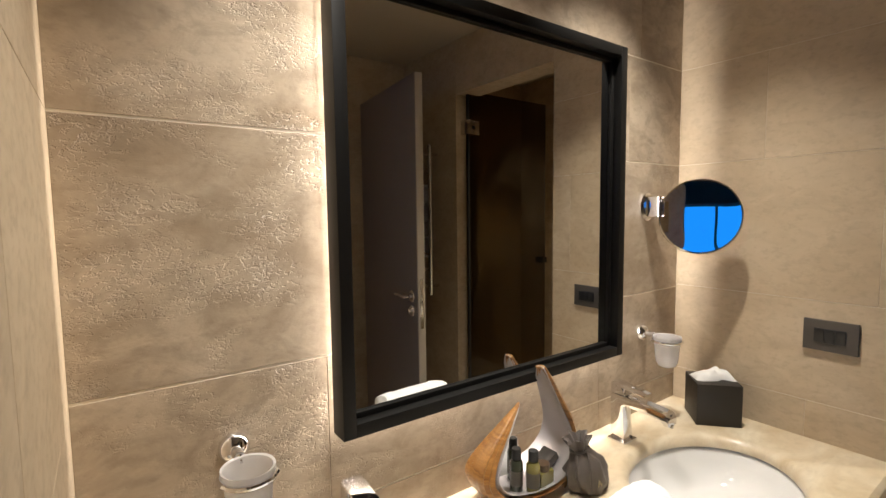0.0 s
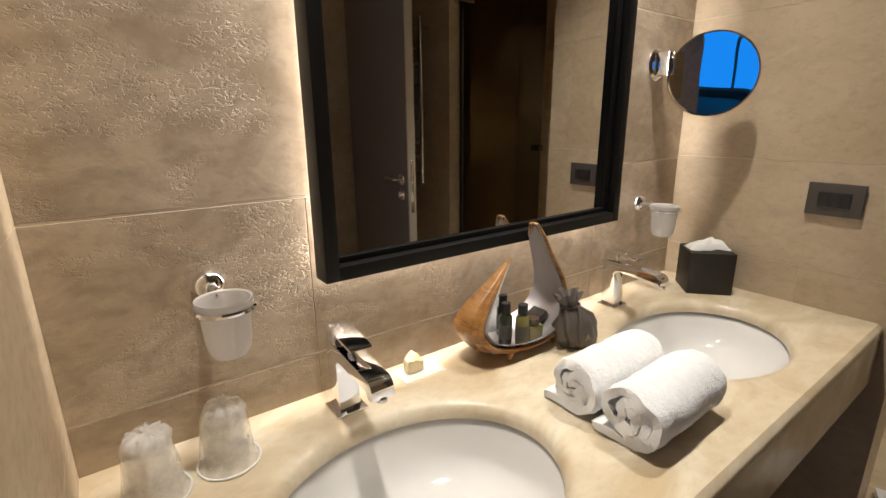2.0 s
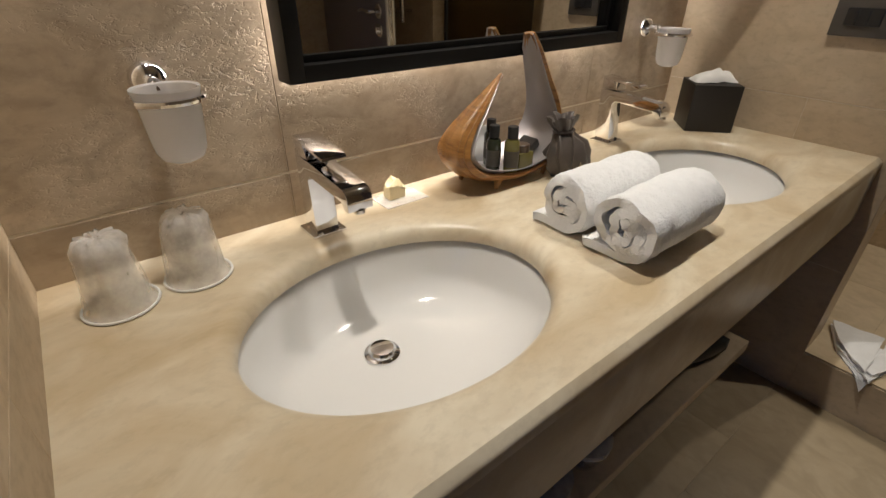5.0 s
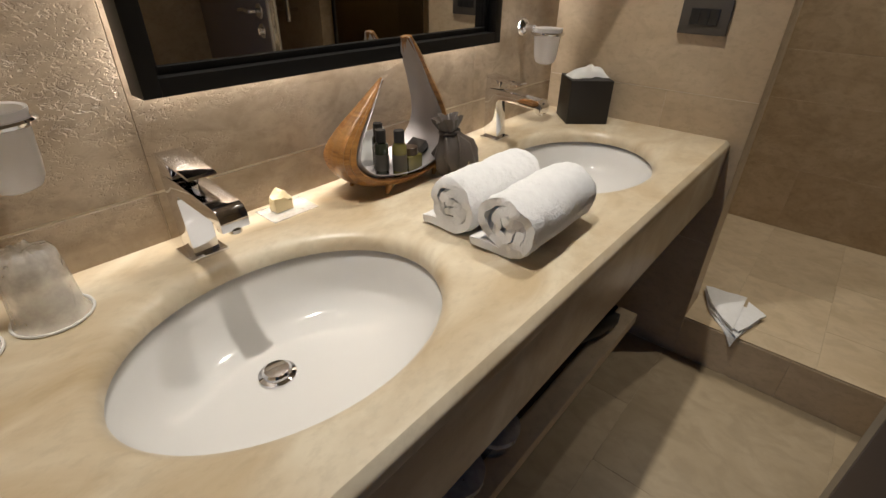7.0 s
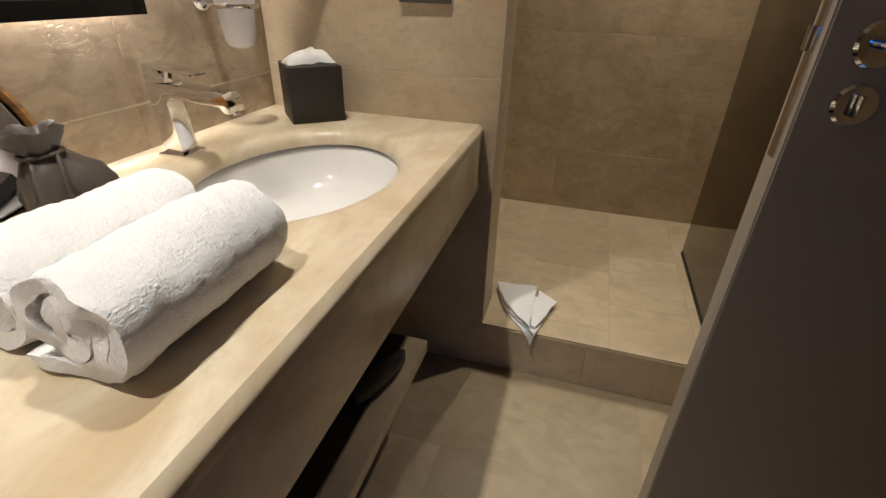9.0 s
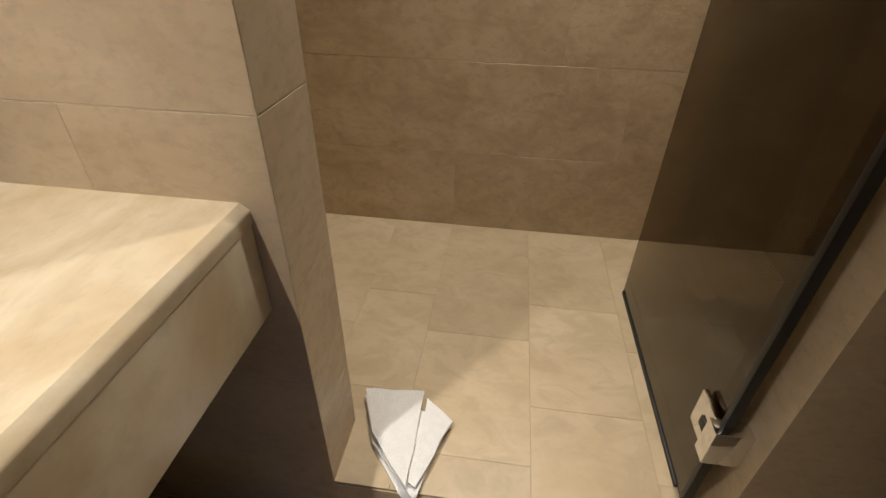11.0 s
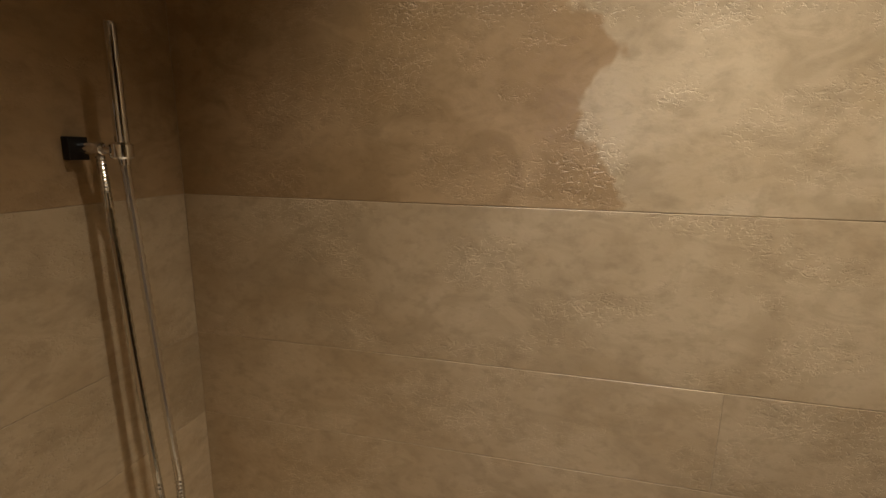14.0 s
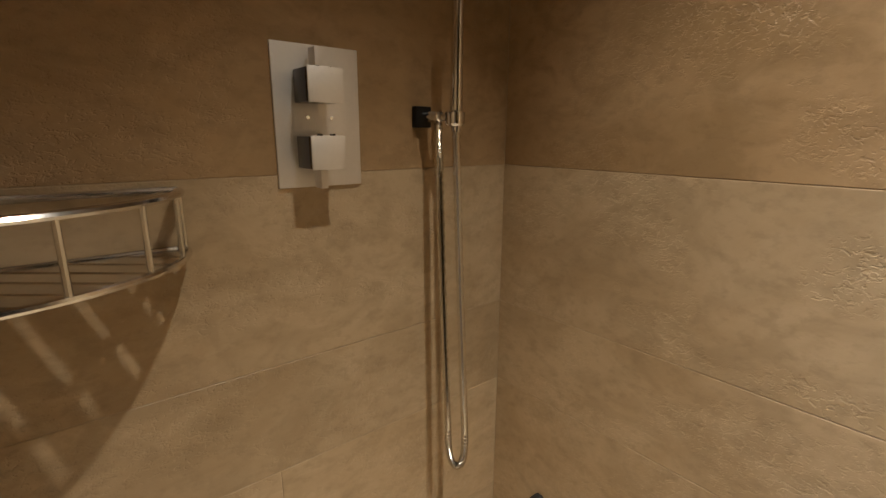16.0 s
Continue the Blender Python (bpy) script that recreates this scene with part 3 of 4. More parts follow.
for fx, fy in ((0.872, -0.058), (0.900, -0.158), (1.07, -0.158), (1.07, -0.055)):
    part("foot", tube([(fx, fy, TOP), (fx + 0.006, fy, TOP + 0.014), (fx + 0.012, fy, TOP + 0.036)], lambda i: 0.005 + 0.004 * i, 10), WOOD, tray)


def bottle(x, y, z, r, h, mat, label, square=False):
    b = thing("toiletry_bottle", (x, y, z), label, "bottle", "toiletries on the tray")
    if square:
        part("body", box(x - r, x + r, y - r * 0.7, y + r * 0.7, z, z + h * 0.62, 0.005), mat, b)
    else:
        body = part("body", lathe([(0.0, 0.0), (r * 0.92, 0.0), (r, 0.004), (r, h * 0.68), (r * 0.8, h * 0.73), (r * 0.5, h * 0.75), (r * 0.5, h * 0.77), (0, h * 0.77)], (x, y, z), n=24), mat, b)
        part("label_band", lathe([(r * 1.015, h * 0.18), (r * 1.015, h * 0.52)], (x, y, z), n=24), TAUPE_LABEL, body)
    part("cap", lathe([(0.0, 0.0), (r * 0.72, 0.0), (r * 0.72, h * 0.22), (r * 0.66, h * 0.235), (0, h * 0.235)], (x, y, z + h * (0.62 if square else 0.765)), n=20), BROWN_CAP if square else RUBBER, b)


bottle(0.918, -0.125, 0.928, 0.0175, 0.120, DARK_GLASS, "slim dark toiletry bottle with a black cap in the tray")
bottle(0.955, -0.075, 0.926, 0.0165, 0.120, DARK_GLASS, "slim dark toiletry bottle with black cap behind the others")
bottle(0.945, -0.160, 0.930, 0.0180, 0.118, OLIVE, "slim olive toiletry bottle with a black cap in the tray")
bottle(0.992, -0.150, 0.928, 0.0260, 0.078, OLIVE, "squat clear olive bottle with a dark cap in the tray", True)
bm = box(1.025, 1.095, -0.120, -0.070, 0.945, 0.967, 0.003)
bmesh.ops.rotate(bm, verts=bm.verts[:], cent=(1.06, -0.095, 0.955), matrix=Matrix.Rotation(radians(-28), 3, "Y"))
lone("soap_box", bm, DARK_CUBE, (1.06, -0.095, 0.945), "flat dark cardboard soap box leaning in the tray", "box")
bm = box(0.905, 1.005, -0.060, -0.057, 0.930, 1.022)
bmesh.ops.rotate(bm, verts=bm.verts[:], cent=(0.95, -0.058, 0.930), matrix=Matrix.Rotation(radians(-12), 3, "X"))
lone("card", bm, PAPER, (0.95, -0.058, 0.930), "white paper card standing behind the bottles", "card")

# drawstring pouch
pouch = thing("drawstring_pouch", (1.115, -0.205, TOP), "taupe satin drawstring pouch with a gold emblem", "pouch")
bm = bmesh.new()
prev = None
for i, (r, h) in enumerate(((0.030, 0.0), (0.044, 0.004), (0.050, 0.03), (0.049, 0.06), (0.041, 0.085), (0.026, 0.104), (0.020, 0.112), (0.025, 0.120), (0.031, 0.136), (0.034, 0.146), (0.028, 0.143), (0.014, 0.12))):
    cur = []
    for k in range(60):
        a = 2 * math.pi * k / 60
        fold = 0.12 * math.sin(a * 9 + 0.6) * max(0, (h - 0.05) / 0.09) + 0.27 * noise.noise(Vector((math.cos(a) * 2.6, math.sin(a) * 2.6, h * 26)))
        rr = 1.25 * r * (1 + 1.3 * fold)
        cur.append(bm.verts.new((1.126 - 0.30 * h + rr * math.cos(a) * 1.05 + 0.006 * noise.noise(Vector((a, h * 40, 1))), -0.205 + rr * math.sin(a) * 0.66 + (0.012 if h > 0.1 else 0), TOP + 1.08 * h + 0.004 * math.sin(5 * a) * (h > 0.12))))
    if prev:
        bridge(bm, prev, cur)
    else:
        bm.faces.new(cur[::-1])
    prev = cur
bmesh.ops.recalc_face_normals(bm, faces=bm.faces[:])
part("bag", bm, POUCH, pouch, smooth=70)
part("cord", tube([(1.090 + 0.031 * math.cos(a), -0.195 + 0.021 * math.sin(a), TOP + 0.121) for a in [2 * math.pi * i / 24 for i in range(24)]], 0.0032, 6, closed=True), POUCH, pouch)
part("cord_end", tube(bezier([(1.098, -0.216, TOP + 0.120), (1.082, -0.238, TOP + 0.095), (1.076, -0.246, TOP + 0.055), (1.082, -0.244, TOP + 0.02)], 5), 0.0028, 6), POUCH, pouch)
for i in range(5):
    x = 1.105 + i * 0.006
    part("emblem_bar", tube([(x, -0.2465 + abs(i - 2) * 0.0004, TOP + 0.030 + 0.004 * (i % 2)), (x + 0.004, -0.2465, TOP + 0.050 - 0.003 * i)], 0.0013, 5), GOLD, pouch)


# ---- rolled towels ----
def rolled_towel(x0, x1, yc, r, phase):
    """A folded towel rolled up: a thick spiral with a flat tail, stretched along its axis."""
    t = thing("rolled_towel", ((x0 + x1) / 2, yc, TOP), "fluffy white terry towel rolled up on the counter", "towel", "rolled towels")
    turns, n = 2.6, 120
    mid = []
    for i in range(n + 1):
        f = i / n
        a = -math.pi / 2 - f * turns * 2 * math.pi
        rr = (r - 0.008) * (1 - 0.80 * f) * (1 + 0.22 * math.sin(2.3 * a + phase) * f + 0.10 * math.sin(5.1 * a) * f)
        mid.append((yc + rr * math.cos(a) * 1.06 + 0.004 * math.sin(7 * f), TOP + r + rr * math.sin(a) * 0.98))
    tail = [(yc + r * 1.15 - 2 * r * 0.12 * k, TOP + 0.011 + 0.003 * math.sin(k)) for k in range(5)]
    mid = tail + mid[2:]
    bm = bmesh.new()
    th = 0.0086
    m = len(mid)
    nx = 64
    sides = []
    for i in range(m):
        a, b = mid[max(i - 1, 0)], mid[min(i + 1, m - 1)]
        d = Vector((b[0] - a[0], b[1] - a[1])).normalized()
        nn = Vector((-d.y, d.x))
        sides.append((nn, mid[i]))
    loop = [(p[0] + nn.x * th, p[1] + nn.y * th) for nn, p in sides] + [(p[0] - nn.x * th, p[1] - nn.y * th) for nn, p in reversed(sides)]
    rows = []
    for k in range(nx + 1):
        f = k / nx
        x = x0 + (x1 - x0) * f
        e = min(f, 1 - f) * nx
        pinch = 0.004 * max(0, 1 - e / 4)
        row = []
        for j, (yy, zz) in enumerate(loop):
            w = noise.noise(Vector((x * 14, yy * 14, zz * 14 + phase)))
            cy, cz = yc - yy, TOP + r - zz
            L = math.hypot(cy, cz) or 1
            q = 0.005 * w + 0.0030 * noise.noise(Vector((x * 75, yy * 75, zz * 75))) + pinch
            row.append(bm.verts.new((x + 0.010 * noise.noise(Vector((yy * 24, zz * 24, phase))) * max(0.0, 1 - e / 3), yy + q * cy / L, max(TOP + 0.001, zz + q * cz / L))))
        rows.append(row)
    L = len(loop)
    for a, b in zip(rows, rows[1:]):
        for j in range(L):
            bm.faces.new((a[j], a[(j + 1) % L], b[(j + 1) % L], b[j]))
    for row, flip in ((rows[0], False), (rows[-1], True)):
        for i in range(m - 1):
            q = (row[i], row[i + 1], row[L - 2 - i], row[L - 1 - i])
            bm.faces.new(q[::-1] if flip else q)
    bmesh.ops.recalc_face_normals(bm, faces=bm.faces[:])
    part("towel_roll", bm, TERRY, t, smooth=60)


rolled_towel(0.845, 1.105, -0.402, 0.065, 0.0)
rolled_towel(0.836, 1.100, -0.540, 0.068, 2.0)


# ---- tissue box ----
tissue = thing("tissue_box", (1.853, -0.197, TOP), "dark brown cube tissue box with a white tissue", "tissue box")
bm = box(-0.074, 0.074, -0.074, 0.074, 0, 0.150, 0.003)
bmesh.ops.transform(bm, verts=bm.verts[:], matrix=Matrix.Translation((1.853, -0.197, TOP)) @ Matrix.Rotation(radians(42), 4, "Z"))
part("cover", bm, DARK_CUBE, tissue)
bm = bmesh.new()
g = [[None] * 15 for _ in range(23)]
for i in range(23):
    for k in range(15):
        u, v = i / 11 - 1, k / 7 - 1
        w = noise.noise(Vector((u * 2.1, v * 2.4, 4)))
        h = 0.034 * max(0, 1 - u * u) ** 0.6 * max(0, 1 - v * v) ** 0.6 * (1 + 0.25 * w) + 0.004 * abs(math.sin(4 * u + 3 * v)) * (1 - u * u)
        p = Matrix.Rotation(radians(-40), 3, "Z") @ Vector((u * 0.068 + 0.006 * w, v * 0.034 + 0.008 * math.sin(4 * u), h + 0.1505))
        g[i][k] = bm.verts.new(p + Vector((1.853, -0.197, TOP)))
for i in range(22):
    for k in range(14):
        bm.faces.new((g[i][k], g[i + 1][k], g[i + 1][k + 1], g[i][k + 1]))
part("tissue", bm, PAPER, tissue, "crumpled white tissue", 70)


# ---- socket plate ----
sw = thing("switch_plate", (END, -0.51, 1.257), "dark grey wall plate with a black socket and switch", "switch plate")
part("plate", box(END - 0.012, END, -0.582, -0.438, 1.207, 1.308, 0.003), SWITCH, sw)
insert = part("insert", box(END - 0.0145, END - 0.011, -0.552, -0.468, 1.235, 1.281, 0.001), SWITCH_BLACK, sw)
for i in range(3):
    y = -0.552 + 0.028 * i
    part("module", box(END - 0.0165, END - 0.014, y + 0.001, y + 0.027, 1.236, 1.280, 0.001), SWITCH_BLACK, insert)

# ---- magnifying mirror on its arm ----
mag = thing("magnifying_mirror", (1.722, 0, 1.682), "round chrome shaving mirror on a folding wall arm", "mirror")
part("wall_plate", lathe([(0.0, 0.0), (0.052, 0.0), (0.052, 0.006), (0.044, 0.014), (0.0, 0.016)], (1.722, 0, 1.682), (0, -1, 0), 36), CHROME, mag)
for dx in (-0.014, 0.018):
    part("bracket", box(1.722 + dx - 0.009, 1.722 + dx + 0.009, -0.060, -0.012, 1.645, 1.719, 0.004), CHROME, mag)
MC = Vector((1.792, -0.160, 1.645))
part("arm", tube(bezier([(1.738, -0.045, 1.676), (1.800, -0.060, 1.670), (1.840, -0.120, 1.655), (1.812, -0.150, 1.646)], 6), 0.006, 10), CHROME, mag)
face = Vector((-0.879, -0.476, 0.02)).normalized()
part("rim", lathe([(0.128, -0.008), (0.133, -0.006), (0.135, 0.0), (0.133, 0.006), (0.128, 0.007)], MC, face, 56), CHROME, mag)
part("back_shell", lathe([(0.0, -0.020), (0.06, -0.019), (0.11, -0.014), (0.130, -0.006)], MC, face, 56), CHROME, mag)
part("mirror_disc", lathe([(0.0, -0.004), (0.03, -0.0037), (0.06, -0.0026), (0.09, -0.0008), (0.115, 0.0014), (0.129, 0.0028)], MC, face, 72), MIRROR, mag, "slightly hollow magnifying glass", 80)


# ---- shelf under the counter ----
shelf = thing("wall_shelf", (0.82, -0.31, 0.29), "stone shelf slab fixed to the wall under the counter", "shelf")
# board behind the lit front rail, its shade painted as dark colour
part("slab", box(0.0, 1.64, -0.555, -0.002, 0.292, 0.329, 0.002), WOOD_AND_SHADE, shelf, "shelf board with the shade under the counter in its colour")
part("front_rail", box(0.0, 1.64, -0.625, -0.557, 0.290, 0.330, 0.003), STONE_SMOOTH, shelf, "beige stone front rail")
dryer = thing("hair_dryer", (1.40, -0.55, 0.33), "black hair dryer lying on the low shelf", "hair dryer")
part("barrel", lathe([(0.0, 0.0), (0.030, 0.0), (0.038, 0.02), (0.040, 0.08), (0.034, 0.13), (0.027, 0.17), (0.024, 0.17), (0.0, 0.16)], (1.34, -0.52, 0.372), (0.9, -0.35, 0), 24), RUBBER, dryer)
part("grip", tube([(1.37, -0.53, 0.36), (1.36, -0.46, 0.352), (1.34, -0.40, 0.350)], 0.018, 12), RUBBER, dryer)
part("nozzle", box(1.49, 1.525, -0.600, -0.560, 0.345, 0.385, 0.004), RUBBER, dryer)
for bx, by, br in ((0.86, -0.55, 0.062), (0.70, -0.55, 0.070)):
    b = thing("wrapped_bowl", (bx, by, 0.33), "clear glass bowl in plastic on the low shelf", "bowl", "bowls on the shelf")
    part("glass", lathe([(0.0, 0.0), (br * 0.6, 0.0), (br * 0.7, 0.01), (br, 0.08), (br * 0.97, 0.08), (br * 0.66, 0.014), (0.0, 0.01)], (bx, by, 0.33), n=32), CLEAR, b)
    part("plastic_cover", lathe([(br * 1.03, 0.07), (br * 1.02, 0.083), (br * 0.6, 0.092), (0.0, 0.094)], (bx, by, 0.33), n=32), FILM, b)


# ---- bath mat folded on the step ----
mat_t = thing("bath_mat", (2.06, -0.85, STEP), "white folded towel with its point hanging over the shower step", "towel")


def fold(corners, lift, seed):
    """One folded layer between four plan corners; what passes the step's edge hangs down the riser."""
    a, b, c, d = [Vector(p) for p in corners]
    bm, g, N, M = bmesh.new(), [], 22, 16
    for i in range(N + 1):
        row = []
        for k in range(M + 1):
            u, v = i / N, k / M
            p = (a * (1 - u) + b * u) * (1 - v) + (d * (1 - u) + c * u) * v
            w = 0.006 * noise.noise(Vector((p.x * 17, p.y * 17, seed))) + 0.010 * math.sin(math.pi * u) * v * (1 - v)
            z = STEP + 0.004 + lift + w
            x = p.x
            over = END - 0.006 - lift * 0.6 - x
            if over > 0:
                x, z = x + over * 0.75, z - over * 1.25
            row.append(bm.verts.new((x, p.y + 0.004 * noise.noise(Vector((p.x * 12, seed, p.y * 12))), z)))
        g.append(row)
    for i in range(N):
        for k in range(M):
            bm.faces.new((g[i][k], g[i + 1][k], g[i + 1][k + 1], g[i][k + 1]))
    bmesh.ops.recalc_face_normals(bm, faces=bm.faces[:])
    bmesh.ops.solidify(bm, geom=bm.faces[:], thickness=0.009)
    part("fold", bm, TERRY, mat_t, smooth=60)


fold([(2.17, -0.745), (2.11, -0.965), (1.90, -0.912), (2.03, -0.805)], 0.002, 0.3)
fold([(2.175, -0.740), (2.14, -0.960), (1.92, -0.920), (2.045, -0.795)], 0.014, 2.1)
fold([(2.185, -0.905), (2.125, -0.978), (1.945, -0.918), (1.955, -0.900)], 0.027, 5.2)
fold([(2.19, -0.738), (2.20, -0.893), (1.94, -0.898), (2.06, -0.792)], 0.029, 8.4)


# ---- bathroom door, standing open ----
DE, DH = Vector((1.462, -1.274, 0)), Vector((1.570, -2.140, 0))
dd = (DH - DE).normalized()
dn = Vector((dd.y, -dd.x, 0))
if dn.x > 0:
    dn = -dn
DL = (DH - DE).length
door_m = Matrix((( dd.x, dn.x, 0, DE.x), (dd.y, dn.y, 0, DE.y), (0, 0, 1, 0), (0, 0, 0, 1)))


def door_part(name, bm, mat, parent, label="", smooth=35):
    bmesh.ops.transform(bm, verts=bm.verts[:], matrix=door_m)
    bmesh.ops.recalc_face_normals(bm, faces=bm.faces[:])
    return part(name, bm, mat, parent, label, smooth)


door = tagged(new("door_1"), "tall greige lacquered door standing open with chrome handle", "door", kind="structure")
door.location = DE * U
door_part("leaf", box(0.0, DL, -0.048, 0.0, 0.01, 2.42, 0.003), DOOR_PAINT, door)
door_part("edge_lip", box(-0.003, 0.0, -0.046, -0.004, 0.01, 2.42, 0.001), DOOR_EDGE, door, "cream door edge")
door_part("lock_plate", box(-0.0060, -0.0025, -0.034, -0.014, 1.02, 1.30, 0.0008), STEEL, door, "steel lock face plate")
door_part("latch", box(-0.016, -0.005, -0.031, -0.017, 1.18, 1.215, 0.002), STEEL, door)
HZ, LZ, HX = 1.195, 1.112, 0.068
rosette = door_part("handle_rosette", lathe([(0.0, 0.0), (0.034, 0.0), (0.034, 0.005), (0.030, 0.010), (0.012, 0.012), (0.0, 0.012)], (HX, 0, HZ), (0, 1, 0), 32), CHROME, door)
door_part("handle", tube(bezier([(HX, 0.008, HZ), (HX, 0.040, HZ), (HX + 0.018, 0.052, HZ), (HX + 0.08, 0.050, HZ + 0.004), (HX + 0.135, 0.046, HZ - 0.002)], 6), 0.0095, 12), CHROME, rosette, "chrome lever handle")
lock = door_part("lock_rosette", lathe([(0.0, 0.0), (0.032, 0.0), (0.032, 0.005), (0.028, 0.010), (0.0, 0.010)], (HX, 0, LZ), (0, 1, 0), 32), CHROME, door)
door_part("thumb_turn", box(HX - 0.005, HX + 0.005, 0.008, 0.026, LZ - 0.016, LZ + 0.016, 0.003), CHROME, lock)

# towel rail beyond the door
rail = thing("towel_radiator", (1.90, -1.92, 1.10), "chrome ladder towel radiator fixed to the wall", "towel radiator")
for y in (-1.755, -2.09):
    part("upright", tube([(1.885, y, 1.10), (1.885, y, 2.12)], 0.016, 14), CHROME, rail)
    for z in (1.16, 2.06):
        part("bracket", tube([(1.885, y, z), (END, y, z)], 0.009, 10), CHROME, rail)
for i in range(9):
    z = 1.16 + i * 0.112
    part("rung", tube([(1.885, -1.755, z), (1.885, -2.09, z)], 0.010, 10), CHROME, rail)
bm = bmesh.new()
pts = [(1.885 + 0.028 * math.cos(a), 1.83 + 0.028 * math.sin(a)) for a in [math.pi * i / 10 for i in range(11)]]
pts = [(1.913, 1.35)] + pts + [(1.857, 1.40)]
rows = [[bm.verts.new((px + 0.003 * math.sin(i), y, pz)) for i, (px, pz) in enumerate(pts)] for y in (-2.06, -1.93, -1.785)]
for a, b in zip(rows, rows[1:]):
    for i in range(len(pts) - 1):
        bm.faces.new((a[i], a[i + 1], b[i + 1], b[i]))
bmesh.ops.solidify(bm, geom=bm.faces[:], thickness=0.012)
lone("hanging_towel", bm, TERRY, (1.885, -2.03, 1.35), "white terry towel hanging over the chrome rail", "towel", smooth=60)


# ---- shower ----
gd = thing("shower_glass_door", (2.03, -1.50, STEP), "smoked brown glass shower door standing open inwards", "shower door")
part("glass_pane", box(2.02, 2.742, -1.504, -1.496, STEP + 0.012, 2.44), SMOKED, gd, "smoked glass pane", 0)
part("bottom_seal", box(2.05, 2.742, -1.508, -1.492, STEP + 0.001, STEP + 0.013, 0.002), RUBBER, gd)
part("hinge_seal", box(2.005, 2.019, -1.510, -1.490, STEP + 0.02, 2.42, 0.002), RUBBER, gd)
for z in (0.43, 2.21):
    h = part("hinge", box(2.022, 2.092, -1.492, -1.480, z - 0.045, z + 0.045, 0.003), CHROME, gd, "chrome glass hinge")
    part("hinge_slot", box(2.03, 2.055, -1.4795, -1.476, z - 0.012, z + 0.012, 0.001), RUBBER, h)
    part("hinge_block", box(1.985, 2.024, JAMB, -1.470, z - 0.045, z + 0.045, 0.003), CHROME, gd)
for s, y in ((1, -1.494), (-1, -1.506)):
    part("knob", box(2.680, 2.722, min(y, y + s * 0.036), max(y, y + s * 0.036), 1.287, 1.329, 0.004), BLACK_FRAME if s < 0 else DARK_CHROME, gd, "square knob")

mix = thing("shower_mixer", (2.617, 0, 1.396), "square steel shower mixer plate with two cube knobs", "shower mixer")
part("plate", box(2.537, 2.697, -0.006, 0.0, 1.396, 1.637, 0.0015), SATIN, mix)
for z, up in ((1.567, 1), (1.458, -1)):
    # cube sides are plain chrome; the dark they mirror is painted in
    knob = part("knob", box(2.573, 2.633, -0.066, -0.006, z - 0.027, z + 0.027, 0.002), DARK_CHROME, mix, "polished cube knob")
    part("knob_face", box(2.572, 2.634, -0.069, -0.0655, z - 0.028, z + 0.028, 0.001), SATIN, knob)
    part("knob_lever", box(2.597, 2.610, -0.044, -0.018, min(z + up * 0.027, z + up * 0.062), max(z + up * 0.027, z + up * 0.062), 0.001), SATIN, knob)
    for dx in (-0.012, 0.012):
        part("knob_pin", box(2.61 + dx - 0.003, 2.61 + dx + 0.003, -0.050, -0.040, z + 0.027, z + 0.031), DARK_CHROME, knob)
for x in (2.595, 2.640):
    part("screw", lathe([(0.004, 0.0), (0.003, 0.002), (0.0, 0.002)], (x, -0.006, 1.517), (0, -1, 0), 12), CHROME, mix)

hs = thing("hand_shower", (2.85, 0, 0.75), "slim chrome stick hand shower with a looped hose", "hand shower")
part("wall_block", box(2.822, 2.860, -0.016, 0.0, 1.503, 1.545, 0.002), BLACK_FRAME, hs)
part("outlet", lathe([(0.011, 0.0), (0.011, 0.05), (0.009, 0.052), (0.0, 0.052)], (2.846, -0.014, 1.524), (0, -1, 0), 16), CHROME, hs)
part("holder_ring", lathe([(0.017, -0.014), (0.020, -0.010), (0.020, 0.012), (0.015, 0.016)], (2.868, -0.082, 1.52), n=20), CHROME, hs)
part("holder_arm", tube([(2.848, -0.055, 1.524), (2.862, -0.078, 1.521)], 0.008, 10), CHROME, hs)
part("stick", lathe([(0.0, 0.0), (0.009, 0.0), (0.012, 0.02), (0.012, 0.242), (0.010, 0.248), (0.0, 0.248)], (2.868, -0.086, 1.495), n=20), CHROME, hs, "chrome stick")
hose = bezier([(2.848, -0.055, 1.512), (2.848, -0.060, 1.40), (2.849, -0.074, 1.10), (2.849, -0.090, 0.86), (2.848, -0.100, 0.775), (2.858, -0.118, 0.755), (2.870, -0.125, 0.80),
               (2.872, -0.115, 0.95), (2.870, -0.098, 1.25), (2.868, -0.086, 1.495)], 26)
part("hose", tube(hose, lambda i: 0.0088 if i % 2 else 0.0072, 10), STEEL, hs, "ribbed steel hose")

stop = lone("wall_stopper", lathe([(0.0, 0.0), (0.018, 0.0), (0.018, 0.022), (0.015, 0.028), (0.0, 0.028)], (BACK, -0.168, 0.563), (-1, 0, 0), 20), RUBBER, (BACK, -0.168, 0.563), "small black round stopper on the shower wall", "stopper")
drain = thing("shower_drain", (2.72, -0.268, STEP), "narrow steel slot drain let into the shower floor", "drain")
part("channel", box(2.45, 2.985, -0.284, -0.252, STEP - 0.004, STEP + 0.0015, 0.0006), RUBBER, drain)
for y0 in (-0.283, -0.2555):
    part("edge_strip", box(2.45, 2.985, y0, y0 + 0.003, STEP, STEP + 0.003), STEEL, drain)
part("grate", box(2.452, 2.983, -0.276, -0.260, STEP, STEP + 0.0026, 0.0005), STEEL, drain)

# corner basket
bk = thing("corner_basket", (STUB, 0, 1.31), "chrome wire corner basket with a slatted floor", "shower basket")
R0 = 0.262
